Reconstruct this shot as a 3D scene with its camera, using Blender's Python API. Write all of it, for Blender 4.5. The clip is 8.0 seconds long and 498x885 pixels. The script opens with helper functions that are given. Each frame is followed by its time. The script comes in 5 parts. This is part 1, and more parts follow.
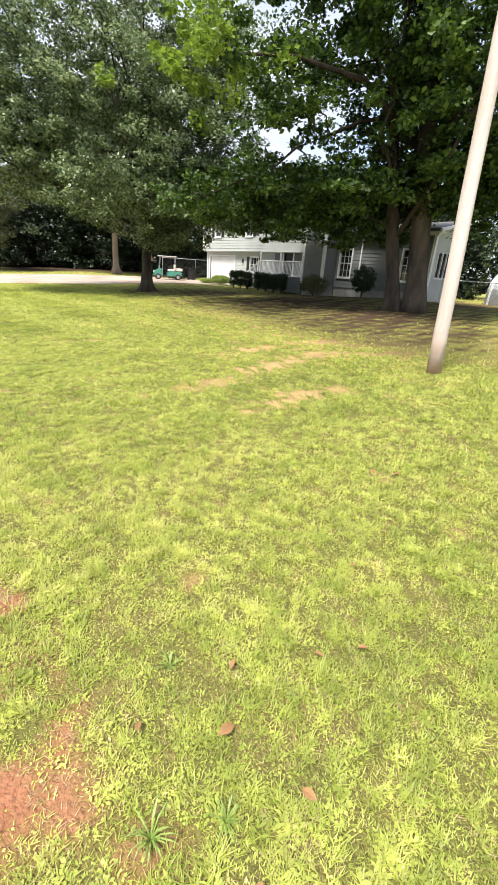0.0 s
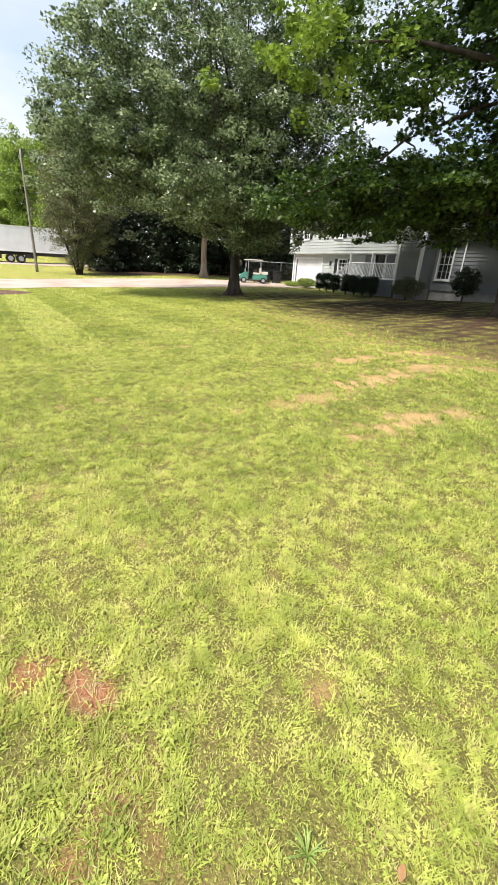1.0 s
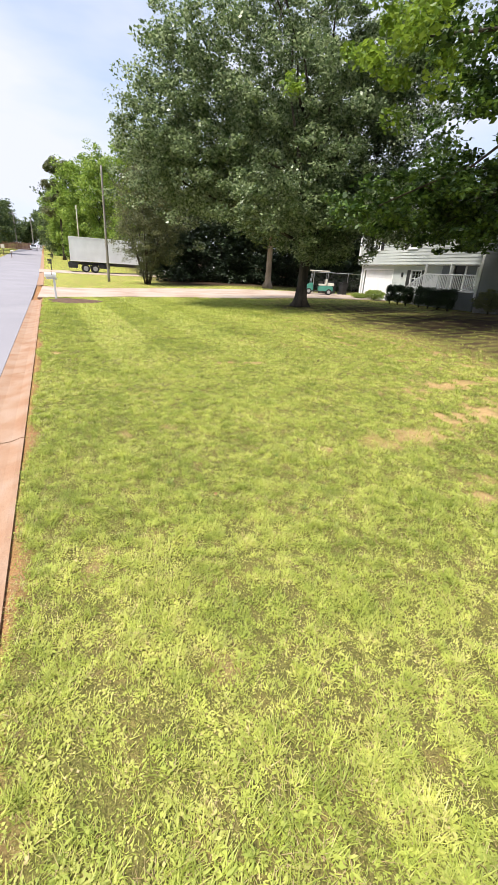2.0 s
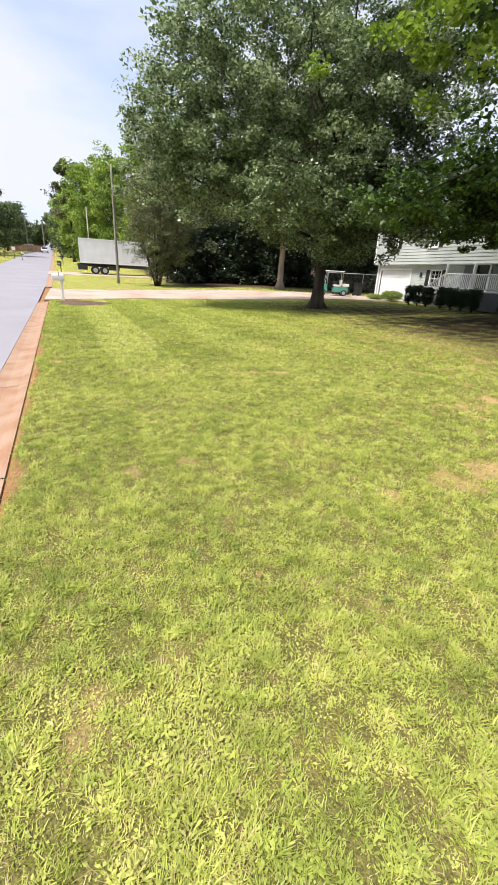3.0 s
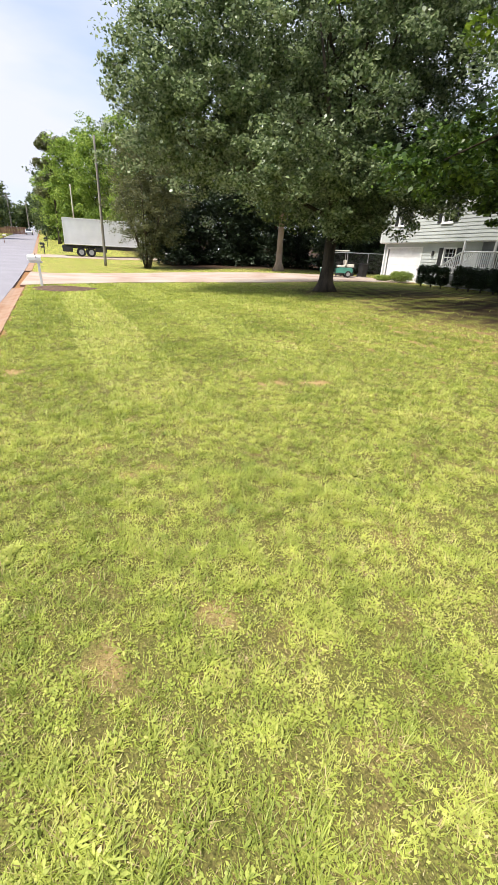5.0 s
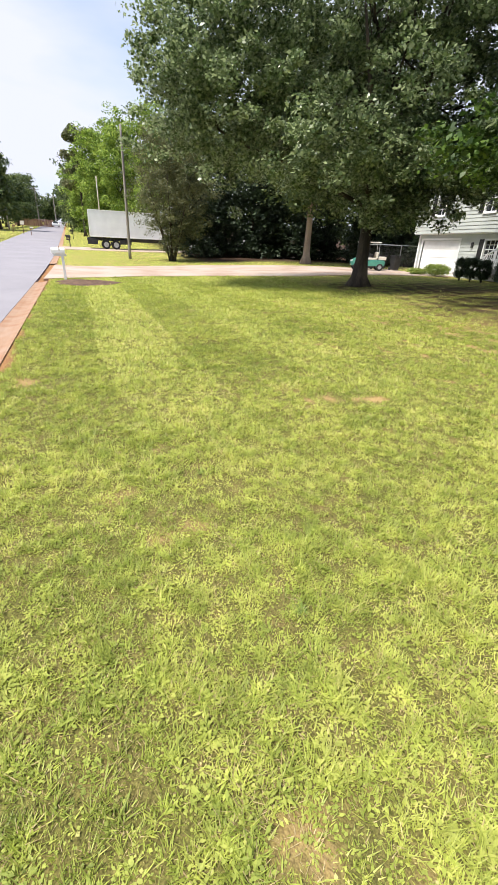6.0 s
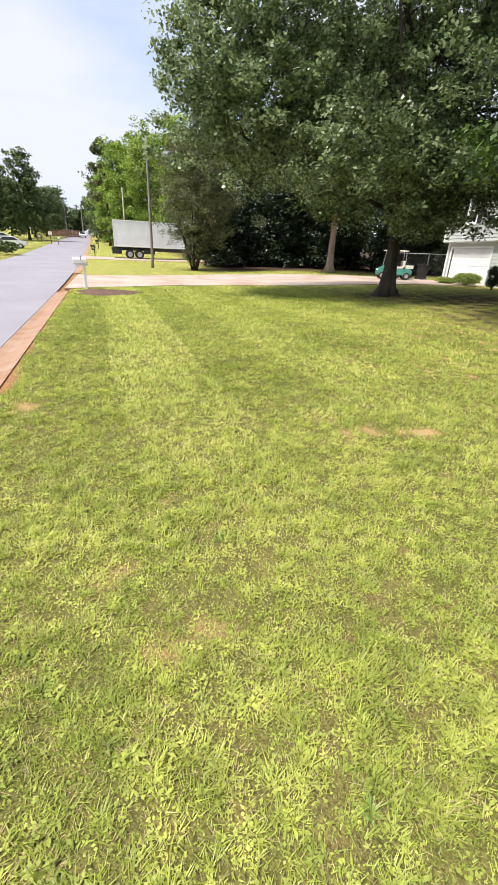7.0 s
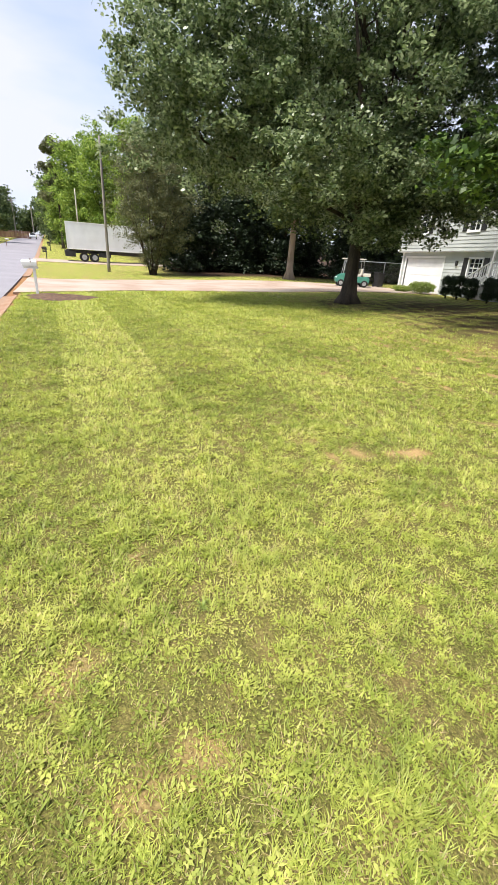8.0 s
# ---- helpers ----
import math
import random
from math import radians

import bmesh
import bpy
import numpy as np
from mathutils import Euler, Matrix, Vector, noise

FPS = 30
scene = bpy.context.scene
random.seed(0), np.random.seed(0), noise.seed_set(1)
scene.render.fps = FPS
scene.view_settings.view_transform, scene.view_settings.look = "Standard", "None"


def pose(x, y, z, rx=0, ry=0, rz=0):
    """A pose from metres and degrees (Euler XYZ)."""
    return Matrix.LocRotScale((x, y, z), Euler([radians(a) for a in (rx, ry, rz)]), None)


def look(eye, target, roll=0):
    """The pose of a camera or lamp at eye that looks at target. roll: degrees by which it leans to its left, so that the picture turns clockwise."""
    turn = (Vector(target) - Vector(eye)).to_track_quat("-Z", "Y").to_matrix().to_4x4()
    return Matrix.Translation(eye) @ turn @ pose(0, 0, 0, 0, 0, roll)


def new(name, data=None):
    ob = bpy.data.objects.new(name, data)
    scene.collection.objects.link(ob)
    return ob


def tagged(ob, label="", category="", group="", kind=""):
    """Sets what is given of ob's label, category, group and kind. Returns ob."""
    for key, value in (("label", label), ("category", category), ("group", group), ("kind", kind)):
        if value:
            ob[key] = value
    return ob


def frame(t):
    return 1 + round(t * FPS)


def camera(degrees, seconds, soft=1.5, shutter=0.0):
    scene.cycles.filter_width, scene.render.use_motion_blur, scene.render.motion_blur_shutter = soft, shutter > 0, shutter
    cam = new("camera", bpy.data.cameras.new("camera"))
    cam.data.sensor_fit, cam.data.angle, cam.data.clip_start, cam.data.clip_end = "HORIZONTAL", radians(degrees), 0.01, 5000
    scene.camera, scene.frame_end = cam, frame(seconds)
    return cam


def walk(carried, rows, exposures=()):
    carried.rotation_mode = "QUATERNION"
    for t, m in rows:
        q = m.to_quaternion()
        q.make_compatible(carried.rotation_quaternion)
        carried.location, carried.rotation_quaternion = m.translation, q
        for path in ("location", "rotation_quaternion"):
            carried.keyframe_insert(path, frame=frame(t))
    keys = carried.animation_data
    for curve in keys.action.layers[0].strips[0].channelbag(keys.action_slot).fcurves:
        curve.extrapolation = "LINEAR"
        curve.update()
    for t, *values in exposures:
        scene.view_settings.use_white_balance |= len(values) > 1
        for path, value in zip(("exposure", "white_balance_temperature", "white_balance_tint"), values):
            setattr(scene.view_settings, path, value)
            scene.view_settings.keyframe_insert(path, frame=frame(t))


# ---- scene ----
cam = camera(63.0, 8.0)
PATH = [
    (0, (0.368, 0.271, 1.649), (1.568, 1.668, 0.869), 3.8),
    (0.5, (0.364, 0.637, 1.678), (1.426, 2.149, 0.913), 2.8),
    (1, (0.439, 0.978, 1.653), (1.354, 2.572, 0.864), 3.2),
    (1.5, (0.478, 1.386, 1.646), (1.253, 3.056, 0.864), 3.4),
    (2, (0.468, 1.913, 1.637), (1.162, 3.628, 0.876), 3.5),
    (2.2, (0.498, 2.12, 1.619), (1.165, 3.853, 0.876), 3.4),
    (3.3, (0.585, 3.229, 1.549), (1.241, 4.956, 0.783), 3.3),
    (3.5, (0.62, 3.427, 1.536), (1.291, 5.146, 0.764), 3.4),
    (4, (0.75, 3.916, 1.54), (1.446, 5.618, 0.752), 2.9),
    (4.2, (0.786, 4.12, 1.529), (1.499, 5.813, 0.738), 2.8),
    (5.5, (0.835, 5.374, 1.464), (1.466, 7.072, 0.616), 2.8),
    (6, (0.856, 5.771, 1.484), (1.437, 7.482, 0.625), 2.7),
    (6.5, (0.927, 6.133, 1.466), (1.44, 7.868, 0.615), 2.0),
    (7, (0.984, 6.444, 1.478), (1.481, 8.195, 0.649), 2.5),
    (7.5, (0.978, 6.75, 1.475), (1.599, 8.473, 0.671), 3.5),
    (8, (0.985, 6.908, 1.48), (1.659, 8.613, 0.681), 3.5),
]
walk(cam, [(t, look(eye, target, roll)) for t, eye, target, roll in PATH], exposures=[(0, 1.10), (1, 0.98), (2, 0.85), (3.5, 0.84), (5.5, 0.84), (7, 0.82), (8, 0.84)])

# ---- light ----
SUN_TO = Vector((-0.52, -0.14, 1.0)).normalized()
world = bpy.data.worlds.new("sky")
scene.world = world
world.use_nodes = True
wn, wl = world.node_tree.nodes, world.node_tree.links
wn.clear()
sky = wn.new("ShaderNodeTexSky")
sky.sky_type, sky.sun_disc = "NISHITA", False
sky.sun_elevation, sky.sun_rotation = math.asin(SUN_TO.z), math.atan2(SUN_TO.x, SUN_TO.y)
sky.air_density, sky.dust_density, sky.ozone_density = 1.0, 2.0, 2.5
wtc = wn.new("ShaderNodeTexCoord")
wmap = wn.new("ShaderNodeMapping")
wmap.inputs["Scale"].default_value = (1.0, 1.0, 3.2)
wcloud = wn.new("ShaderNodeTexNoise")
wcloud.inputs["Scale"].default_value, wcloud.inputs["Detail"].default_value = 1.5, 5.0
wramp = wn.new("ShaderNodeValToRGB")
wramp.color_ramp.elements[0].position, wramp.color_ramp.elements[1].position = 0.32, 0.62
wmix = wn.new("ShaderNodeMix")
wmix.data_type = "RGBA"
wmix.inputs["B"].default_value = (3.65, 3.78, 4.45, 1)
wbg = wn.new("ShaderNodeBackground")
wbg.inputs["Strength"].default_value = 0.14
wout = wn.new("ShaderNodeOutputWorld")
wl.new(wtc.outputs["Generated"], wmap.inputs["Vector"])
wl.new(wmap.outputs["Vector"], wcloud.inputs["Vector"])
wl.new(wcloud.outputs["Fac"], wramp.inputs["Fac"])
wl.new(wramp.outputs["Color"], wmix.inputs["Factor"])
wl.new(sky.outputs["Color"], wmix.inputs["A"])
wl.new(wmix.outputs["Result"], wbg.inputs["Color"])
wl.new(wbg.outputs["Background"], wout.inputs["Surface"])
sun = new("sun", bpy.data.lights.new("sun", "SUN"))
sun.data.energy, sun.data.angle, sun.data.color = 3.9, radians(13), (1.0, 0.95, 0.87)
sun.matrix_world = look(SUN_TO * 60, (0, 0, 0))


# ---- materials ----
def material(name, colors, scale=4.0, rough=0.7, metal=0.0, bump=0.0, bump_scale=60.0, fine=0.15, fine_scale=90.0, spread=(0.35, 0.65), island=0.0, obj=0.0, translucent=0.0, coat=0.0, stretch=(1, 1, 1), spec=0.5):
    """Two or three colours mixed by a broad noise, a finer grain over it, bump and gloss."""
    m = bpy.data.materials.new(name)
    m.use_nodes = True
    n, l = m.node_tree.nodes, m.node_tree.links
    bsdf = n["Principled BSDF"]
    tc = n.new("ShaderNodeTexCoord")
    mp = n.new("ShaderNodeMapping")
    mp.inputs["Scale"].default_value = stretch
    l.new(tc.outputs["Object"], mp.inputs["Vector"])
    broad = n.new("ShaderNodeTexNoise")
    broad.inputs["Scale"].default_value, broad.inputs["Detail"].default_value = scale, 4.0
    l.new(mp.outputs["Vector"], broad.inputs["Vector"])
    ramp = n.new("ShaderNodeValToRGB")
    e = ramp.color_ramp.elements
    e[0].position, e[1].position = spread
    e[0].color, e[1].color = (*colors[0], 1), (*colors[-1], 1)
    if len(colors) == 3:
        e.new(sum(spread) / 2).color = (*colors[1], 1)
    fac = broad.outputs["Fac"]
    if island or obj:
        src = n.new("ShaderNodeNewGeometry").outputs["Random Per Island"] if island else n.new("ShaderNodeObjectInfo").outputs["Random"]
        mx = n.new("ShaderNodeMix")
        mx.inputs["Factor"].default_value = island or obj
        l.new(fac, mx.inputs["A"])
        l.new(src, mx.inputs["B"])
        fac = mx.outputs["Result"]
    l.new(fac, ramp.inputs["Fac"])
    grain = n.new("ShaderNodeTexNoise")
    grain.inputs["Scale"].default_value, grain.inputs["Detail"].default_value = fine_scale, 2.0
    l.new(mp.outputs["Vector"], grain.inputs["Vector"])
    gm = n.new("ShaderNodeMapRange")
    gm.inputs["To Min"].default_value, gm.inputs["To Max"].default_value = 1 - 2 * fine, 1 + 2 * fine
    l.new(grain.outputs["Fac"], gm.inputs["Value"])
    mul = n.new("ShaderNodeMix")
    mul.data_type, mul.blend_type = "RGBA", "MULTIPLY"
    mul.inputs["Factor"].default_value = 1.0
    l.new(ramp.outputs["Color"], mul.inputs["A"])
    l.new(gm.outputs["Result"], mul.inputs["B"])
    l.new(mul.outputs["Result"], bsdf.inputs["Base Color"])
    bsdf.inputs["Roughness"].default_value, bsdf.inputs["Metallic"].default_value = rough, metal
    bsdf.inputs["Coat Weight"].default_value = coat
    bsdf.inputs["Specular IOR Level"].default_value = spec
    if spec == 0:
        bsdf.inputs["IOR"].default_value = 1.01
    if bump:
        bn = n.new("ShaderNodeTexNoise")
        bn.inputs["Scale"].default_value, bn.inputs["Detail"].default_value = bump_scale, 4.0
        l.new(mp.outputs["Vector"], bn.inputs["Vector"])
        b = n.new("ShaderNodeBump")
        b.inputs["Strength"].default_value, b.inputs["Distance"].default_value = bump, 0.02
        l.new(bn.outputs["Fac"], b.inputs["Height"])
        l.new(b.outputs["Normal"], bsdf.inputs["Normal"])
    if translucent:
        t = n.new("ShaderNodeBsdfTranslucent")
        l.new(mul.outputs["Result"], t.inputs["Color"])
        ms = n.new("ShaderNodeMixShader")
        ms.inputs["Fac"].default_value = translucent
        l.new(bsdf.outputs["BSDF"], ms.inputs[1])
        l.new(t.outputs["BSDF"], ms.inputs[2])
        l.new(ms.outputs["Shader"], n["Material Output"].inputs["Surface"])
    return m


ASPHALT = material("asphalt", [(0.25, 0.24, 0.265), (0.28, 0.27, 0.295)], 0.35, 0.97, spec=0.0, bump=0.0, bump_scale=140, fine=0.2, fine_scale=220)
CLAY_CONCRETE = material("clay_stained_concrete", [(0.28, 0.15, 0.085), (0.31, 0.19, 0.12), (0.33, 0.22, 0.155)], 2.6, 0.9, bump=0.4, bump_scale=60, fine=0.12)
DRIVE = material("driveway_concrete", [(0.33, 0.235, 0.18), (0.40, 0.31, 0.25), (0.42, 0.35, 0.30)], 0.5, 0.9, bump=0.3, bump_scale=40, fine=0.12, fine_scale=30)
MULCH = material("mulch", [(0.06, 0.035, 0.022), (0.16, 0.09, 0.055)], 9, 0.95, bump=0.9, bump_scale=25, fine=0.3, fine_scale=40)
BARK = material("bark", [(0.024, 0.018, 0.013), (0.085, 0.064, 0.046)], 2.5, 0.95, bump=1.0, bump_scale=16, fine=0.25, fine_scale=30, stretch=(1, 1, 0.25))
BARK_PALE = material("pale_bark", [(0.25, 0.185, 0.15), (0.38, 0.295, 0.245)], 2.5, 0.9, bump=0.8, bump_scale=14, fine=0.2, stretch=(1, 1, 0.3))
POLE_PAINT = material("whitened_pole", [(0.52, 0.42, 0.36), (0.60, 0.52, 0.475), (0.64, 0.585, 0.55)], 1.2, 0.85, bump=0.5, bump_scale=18, fine=0.1, fine_scale=40, stretch=(3, 3, 0.25))
POLE_WOOD = material("weathered_pole_wood", [(0.16, 0.14, 0.12), (0.27, 0.25, 0.22)], 2.0, 0.9, bump=0.6, bump_scale=18, stretch=(3, 3, 0.2))
pn, pl = POLE_PAINT.node_tree.nodes, POLE_PAINT.node_tree.links
stain_tc, stain_sep, stain_noise, stain_ramp, stain_mix = pn.new("ShaderNodeTexCoord"), pn.new("ShaderNodeSeparateXYZ"), pn.new("ShaderNodeTexNoise"), pn.new("ShaderNodeMapRange"), pn.new("ShaderNodeMix")
stain_noise.inputs["Scale"].default_value = 5.0
stain_add = pn.new("ShaderNodeMath")
stain_ramp.inputs["From Min"].default_value, stain_ramp.inputs["From Max"].default_value = 1.5, 0.35
stain_mix.data_type = "RGBA"
stain_mix.inputs["B"].default_value = (0.44, 0.26, 0.18, 1)
pl.new(stain_tc.outputs["Object"], stain_sep.inputs["Vector"])
pl.new(stain_tc.outputs["Object"], stain_noise.inputs["Vector"])
pl.new(stain_sep.outputs["Z"], stain_add.inputs[0])
pl.new(stain_noise.outputs["Fac"], stain_add.inputs[1])
pl.new(stain_add.outputs["Value"], stain_ramp.inputs["Value"])
pl.new(stain_ramp.outputs["Result"], stain_mix.inputs["Factor"])
pole_col = pn["Principled BSDF"].inputs["Base Color"]
pl.new(pole_col.links[0].from_socket, stain_mix.inputs["A"])
pl.new(stain_mix.outputs["Result"], pole_col)
LEAF_A = material("broad_leaf", [(0.080, 0.122, 0.046), (0.165, 0.225, 0.095), (0.33, 0.39, 0.21)], 0.5, 0.34, island=0.65, translucent=0.44, fine=0.1)
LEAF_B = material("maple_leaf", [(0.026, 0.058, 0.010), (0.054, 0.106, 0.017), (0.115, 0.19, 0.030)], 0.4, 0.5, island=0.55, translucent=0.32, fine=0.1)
# lighter copy of the shade tree's leaf, with sunlight painted into the colour
LEAF_B_SUNLIT = material("sunlit_maple_leaf", [(0.12, 0.20, 0.025), (0.23, 0.32, 0.04)], 0.6, 0.5, island=0.5, translucent=0.45, fine=0.1)
LEAF_WOOD = material("woodland_leaf", [(0.045, 0.075, 0.025), (0.09, 0.135, 0.040), (0.15, 0.19, 0.06)], 0.25, 0.6, island=0.5, translucent=0.3, fine=0.1)
LEAF_SPRING = material("spring_leaf", [(0.13, 0.21, 0.036), (0.24, 0.35, 0.055), (0.37, 0.47, 0.09)], 0.25, 0.6, island=0.5, translucent=0.35, fine=0.1)
LEAF_DARK = material("cedar_leaf", [(0.014, 0.028, 0.012), (0.035, 0.058, 0.022)], 0.5, 0.6, island=0.5, translucent=0.15, fine=0.1)
LEAF_DULL = material("dull_leaf", [(0.095, 0.11, 0.045), (0.19, 0.195, 0.085)], 0.5, 0.6, island=0.5, translucent=0.25, fine=0.1)
HEDGE = material("hedge_leaf", [(0.016, 0.032, 0.012), (0.04, 0.07, 0.024)], 2.0, 0.5, island=0.6, translucent=0.15, fine=0.1)
SHRUB = material("light_shrub_leaf", [(0.20, 0.28, 0.05), (0.38, 0.46, 0.11)], 2.0, 0.5, island=0.6, translucent=0.3, fine=0.1)
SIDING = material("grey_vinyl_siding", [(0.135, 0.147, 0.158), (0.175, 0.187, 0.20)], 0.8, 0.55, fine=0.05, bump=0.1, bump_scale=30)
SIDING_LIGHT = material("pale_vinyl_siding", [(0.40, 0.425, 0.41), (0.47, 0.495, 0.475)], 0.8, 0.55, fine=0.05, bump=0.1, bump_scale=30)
WHITE = material("white_paint", [(0.72, 0.72, 0.72), (0.80, 0.80, 0.80)], 1.5, 0.5, fine=0.04, bump=0.05)
BLACK = material("black_paint", [(0.012, 0.012, 0.013), (0.03, 0.03, 0.03)], 3, 0.5, fine=0.1)
RUBBER = material("tyre_rubber", [(0.015, 0.015, 0.015), (0.03, 0.03, 0.03)], 6, 0.85, fine=0.1)
STEEL = material("galvanised_steel", [(0.40, 0.41, 0.42), (0.52, 0.53, 0.54)], 5, 0.45, metal=0.8, fine=0.1)
DARK_STEEL = material("dark_steel", [(0.03, 0.03, 0.032), (0.07, 0.065, 0.06)], 5, 0.6, metal=0.3, fine=0.15)
GLASS = material("dark_window_glass", [(0.012, 0.015, 0.018), (0.03, 0.034, 0.04)], 1.0, 0.06, fine=0.02, spec=0.8)
SHINGLE = material("roof_shingle", [(0.07, 0.07, 0.075), (0.13, 0.125, 0.12)], 3.0, 0.95, bump=0.6, bump_scale=30, fine=0.25)
GREEN_PAINT = material("green_bodywork", [(0.05, 0.21, 0.165), (0.07, 0.27, 0.21)], 2.0, 0.3, coat=0.5, fine=0.03)
CREAM = material("cream_plastic", [(0.62, 0.58, 0.50), (0.72, 0.68, 0.60)], 2.0, 0.5, fine=0.04)
CAR_WHITE = material("white_bodywork", [(0.66, 0.67, 0.69), (0.74, 0.75, 0.77)], 1.0, 0.25, coat=0.6, fine=0.02)
FENCE_WOOD = material("brown_fence_wood", [(0.14, 0.075, 0.05), (0.24, 0.14, 0.10)], 3, 0.9, fine=0.15, obj=0.4)
BLOCK = material("foundation_block", [(0.20, 0.20, 0.20), (0.30, 0.30, 0.29)], 2, 0.9, bump=0.4, fine=0.1)
DRY_LEAF = material("dry_leaf", [(0.22, 0.10, 0.04), (0.38, 0.22, 0.09)], 6, 0.7, island=0.6, translucent=0.2)


# ---- geometry helpers ----
def from_arrays(name, verts, faces, mat, parent=None, label="", smooth=False):
    """One mesh object from an (n, 3) array and an (m, k) array of corners."""
    me = bpy.data.meshes.new(name)
    faces = np.asarray(faces)
    k = faces.shape[1]
    me.vertices.add(len(verts))
    me.vertices.foreach_set("co", np.asarray(verts, dtype=np.float32).ravel())
    me.loops.add(faces.size)
    me.loops.foreach_set("vertex_index", faces.ravel().astype(np.int32))
    me.polygons.add(len(faces))
    me.polygons.foreach_set("loop_start", np.arange(0, faces.size, k, dtype=np.int32))
    me.update(calc_edges=True)
    me.materials.append(mat)
    if smooth or len(faces) < 5000:
        me.polygons.foreach_set("use_smooth", np.full(len(faces), smooth, dtype=bool))
    ob = new(name, me)
    ob.parent = parent
    return tagged(ob, label)


def part(name, bm, mat, parent=None, label="", smooth=False):
    me = bpy.data.meshes.new(name)
    bm.to_mesh(me)
    bm.free()
    me.materials.append(mat)
    if smooth:
        for p in me.polygons:
            p.use_smooth = True
    ob = new(name, me)
    ob.parent = parent
    return tagged(ob, label)


def empty(name, m, label, category, group="", kind=""):
    ob = new(name)
    ob.matrix_world = m
    ob.empty_display_size = 0.2
    return tagged(ob, label, category, group, kind)


def add_box(bm, c, s, bevel=0.0, m=None):
    g = bmesh.ops.create_cube(bm, size=1.0, matrix=Matrix.Translation(c) @ Matrix.Diagonal((*s, 1)))
    if bevel:
        edges = list({e for v in g["verts"] for e in v.link_edges})
        r = bmesh.ops.bevel(bm, geom=edges, offset=bevel, segments=2, affect="EDGES", profile=0.6)
        g = {"verts": list({v for f in r["faces"] for v in f.verts} | {v for v in g["verts"] if v.is_valid})}
    if m is not None:
        bmesh.ops.transform(bm, matrix=m, verts=g["verts"])
    return bm


def box(c, s, bevel=0.0, m=None):
    return add_box(bmesh.new(), c, s, bevel, m)


def add_tube(bm, pts, radii, sides=10, cap=True):
    """A tapered tube along a line of points."""
    rings = []
    pts = [Vector(p) for p in pts]
    for i, p in enumerate(pts):
        d = (pts[min(i + 1, len(pts) - 1)] - pts[max(i - 1, 0)]).normalized()
        side = d.orthogonal() if abs(d.z) < 0.9 else Vector((1, 0, 0)) - d * d.x
        side.normalize()
        up = d.cross(side)
        rings.append([bm.verts.new(p + (side * math.cos(a) + up * math.sin(a)) * radii[i]) for a in [2 * math.pi * k / sides for k in range(sides)]])
    for a, b in zip(rings, rings[1:]):
        for k in range(sides):
            bm.faces.new((a[k], a[(k + 1) % sides], b[(k + 1) % sides], b[k]))
    if cap:
        bm.faces.new(rings[0][::-1])
        bm.faces.new(rings[-1])
    return bm


def tube(pts, radii, sides=10):
    return add_tube(bmesh.new(), pts, radii, sides)


def extrude_profile(outline, width, axis="y", bevel=0.0):
    """A side outline in (along, up), given a width across."""
    bm = bmesh.new()
    put = (lambda a, b, w: (a, w, b)) if axis == "y" else (lambda a, b, w: (w, a, b))
    v0 = [bm.verts.new(put(a, b, -width / 2)) for a, b in outline]
    v1 = [bm.verts.new(put(a, b, width / 2)) for a, b in outline]
    n = len(outline)
    bm.faces.new(v0)
    bm.faces.new(v1[::-1])
    for i in range(n):
        bm.faces.new((v0[i], v1[i], v1[(i + 1) % n], v0[(i + 1) % n]))
    bmesh.ops.recalc_face_normals(bm, faces=bm.faces)
    if bevel:
        bmesh.ops.bevel(bm, geom=list(bm.edges), offset=bevel, segments=2, affect="EDGES", profile=0.6)
    return bm


# ---- terrain ----
def step(t):
    t = np.clip(t, 0, 1)
    return t * t * (3 - 2 * t)


def edge_x(y):
    """The line where the lawn meets the gutter."""
    return 0.196 - 0.067 * y


def height(x, y):
    d = np.clip(np.asarray(y, dtype=float) - 20, 0, 260)
    a = np.where(d < 50, 0.00045 * d * d, 1.125 + 0.045 * (d - 50))
    x = np.asarray(x, dtype=float)
    return a + 0.35 * step((x - 3) / 15) + 0.3 * step((x - 8) / 14) * (1 - step((y - 13) / 8))


def gz(x, y):
    return float(height(x, y))


def wave(x, y, s, seed=0):
    """Cheap smooth noise, about -1 to 1."""
    r = np.random.RandomState(seed)
    out = 0
    for k in range(6):
        a, p, f = r.uniform(0, 6.28), r.uniform(0, 6.28), s * r.uniform(0.6, 1.7)
        out = out + np.sin((x * math.cos(a) + y * math.sin(a)) * f + p)
    return out / 3.2


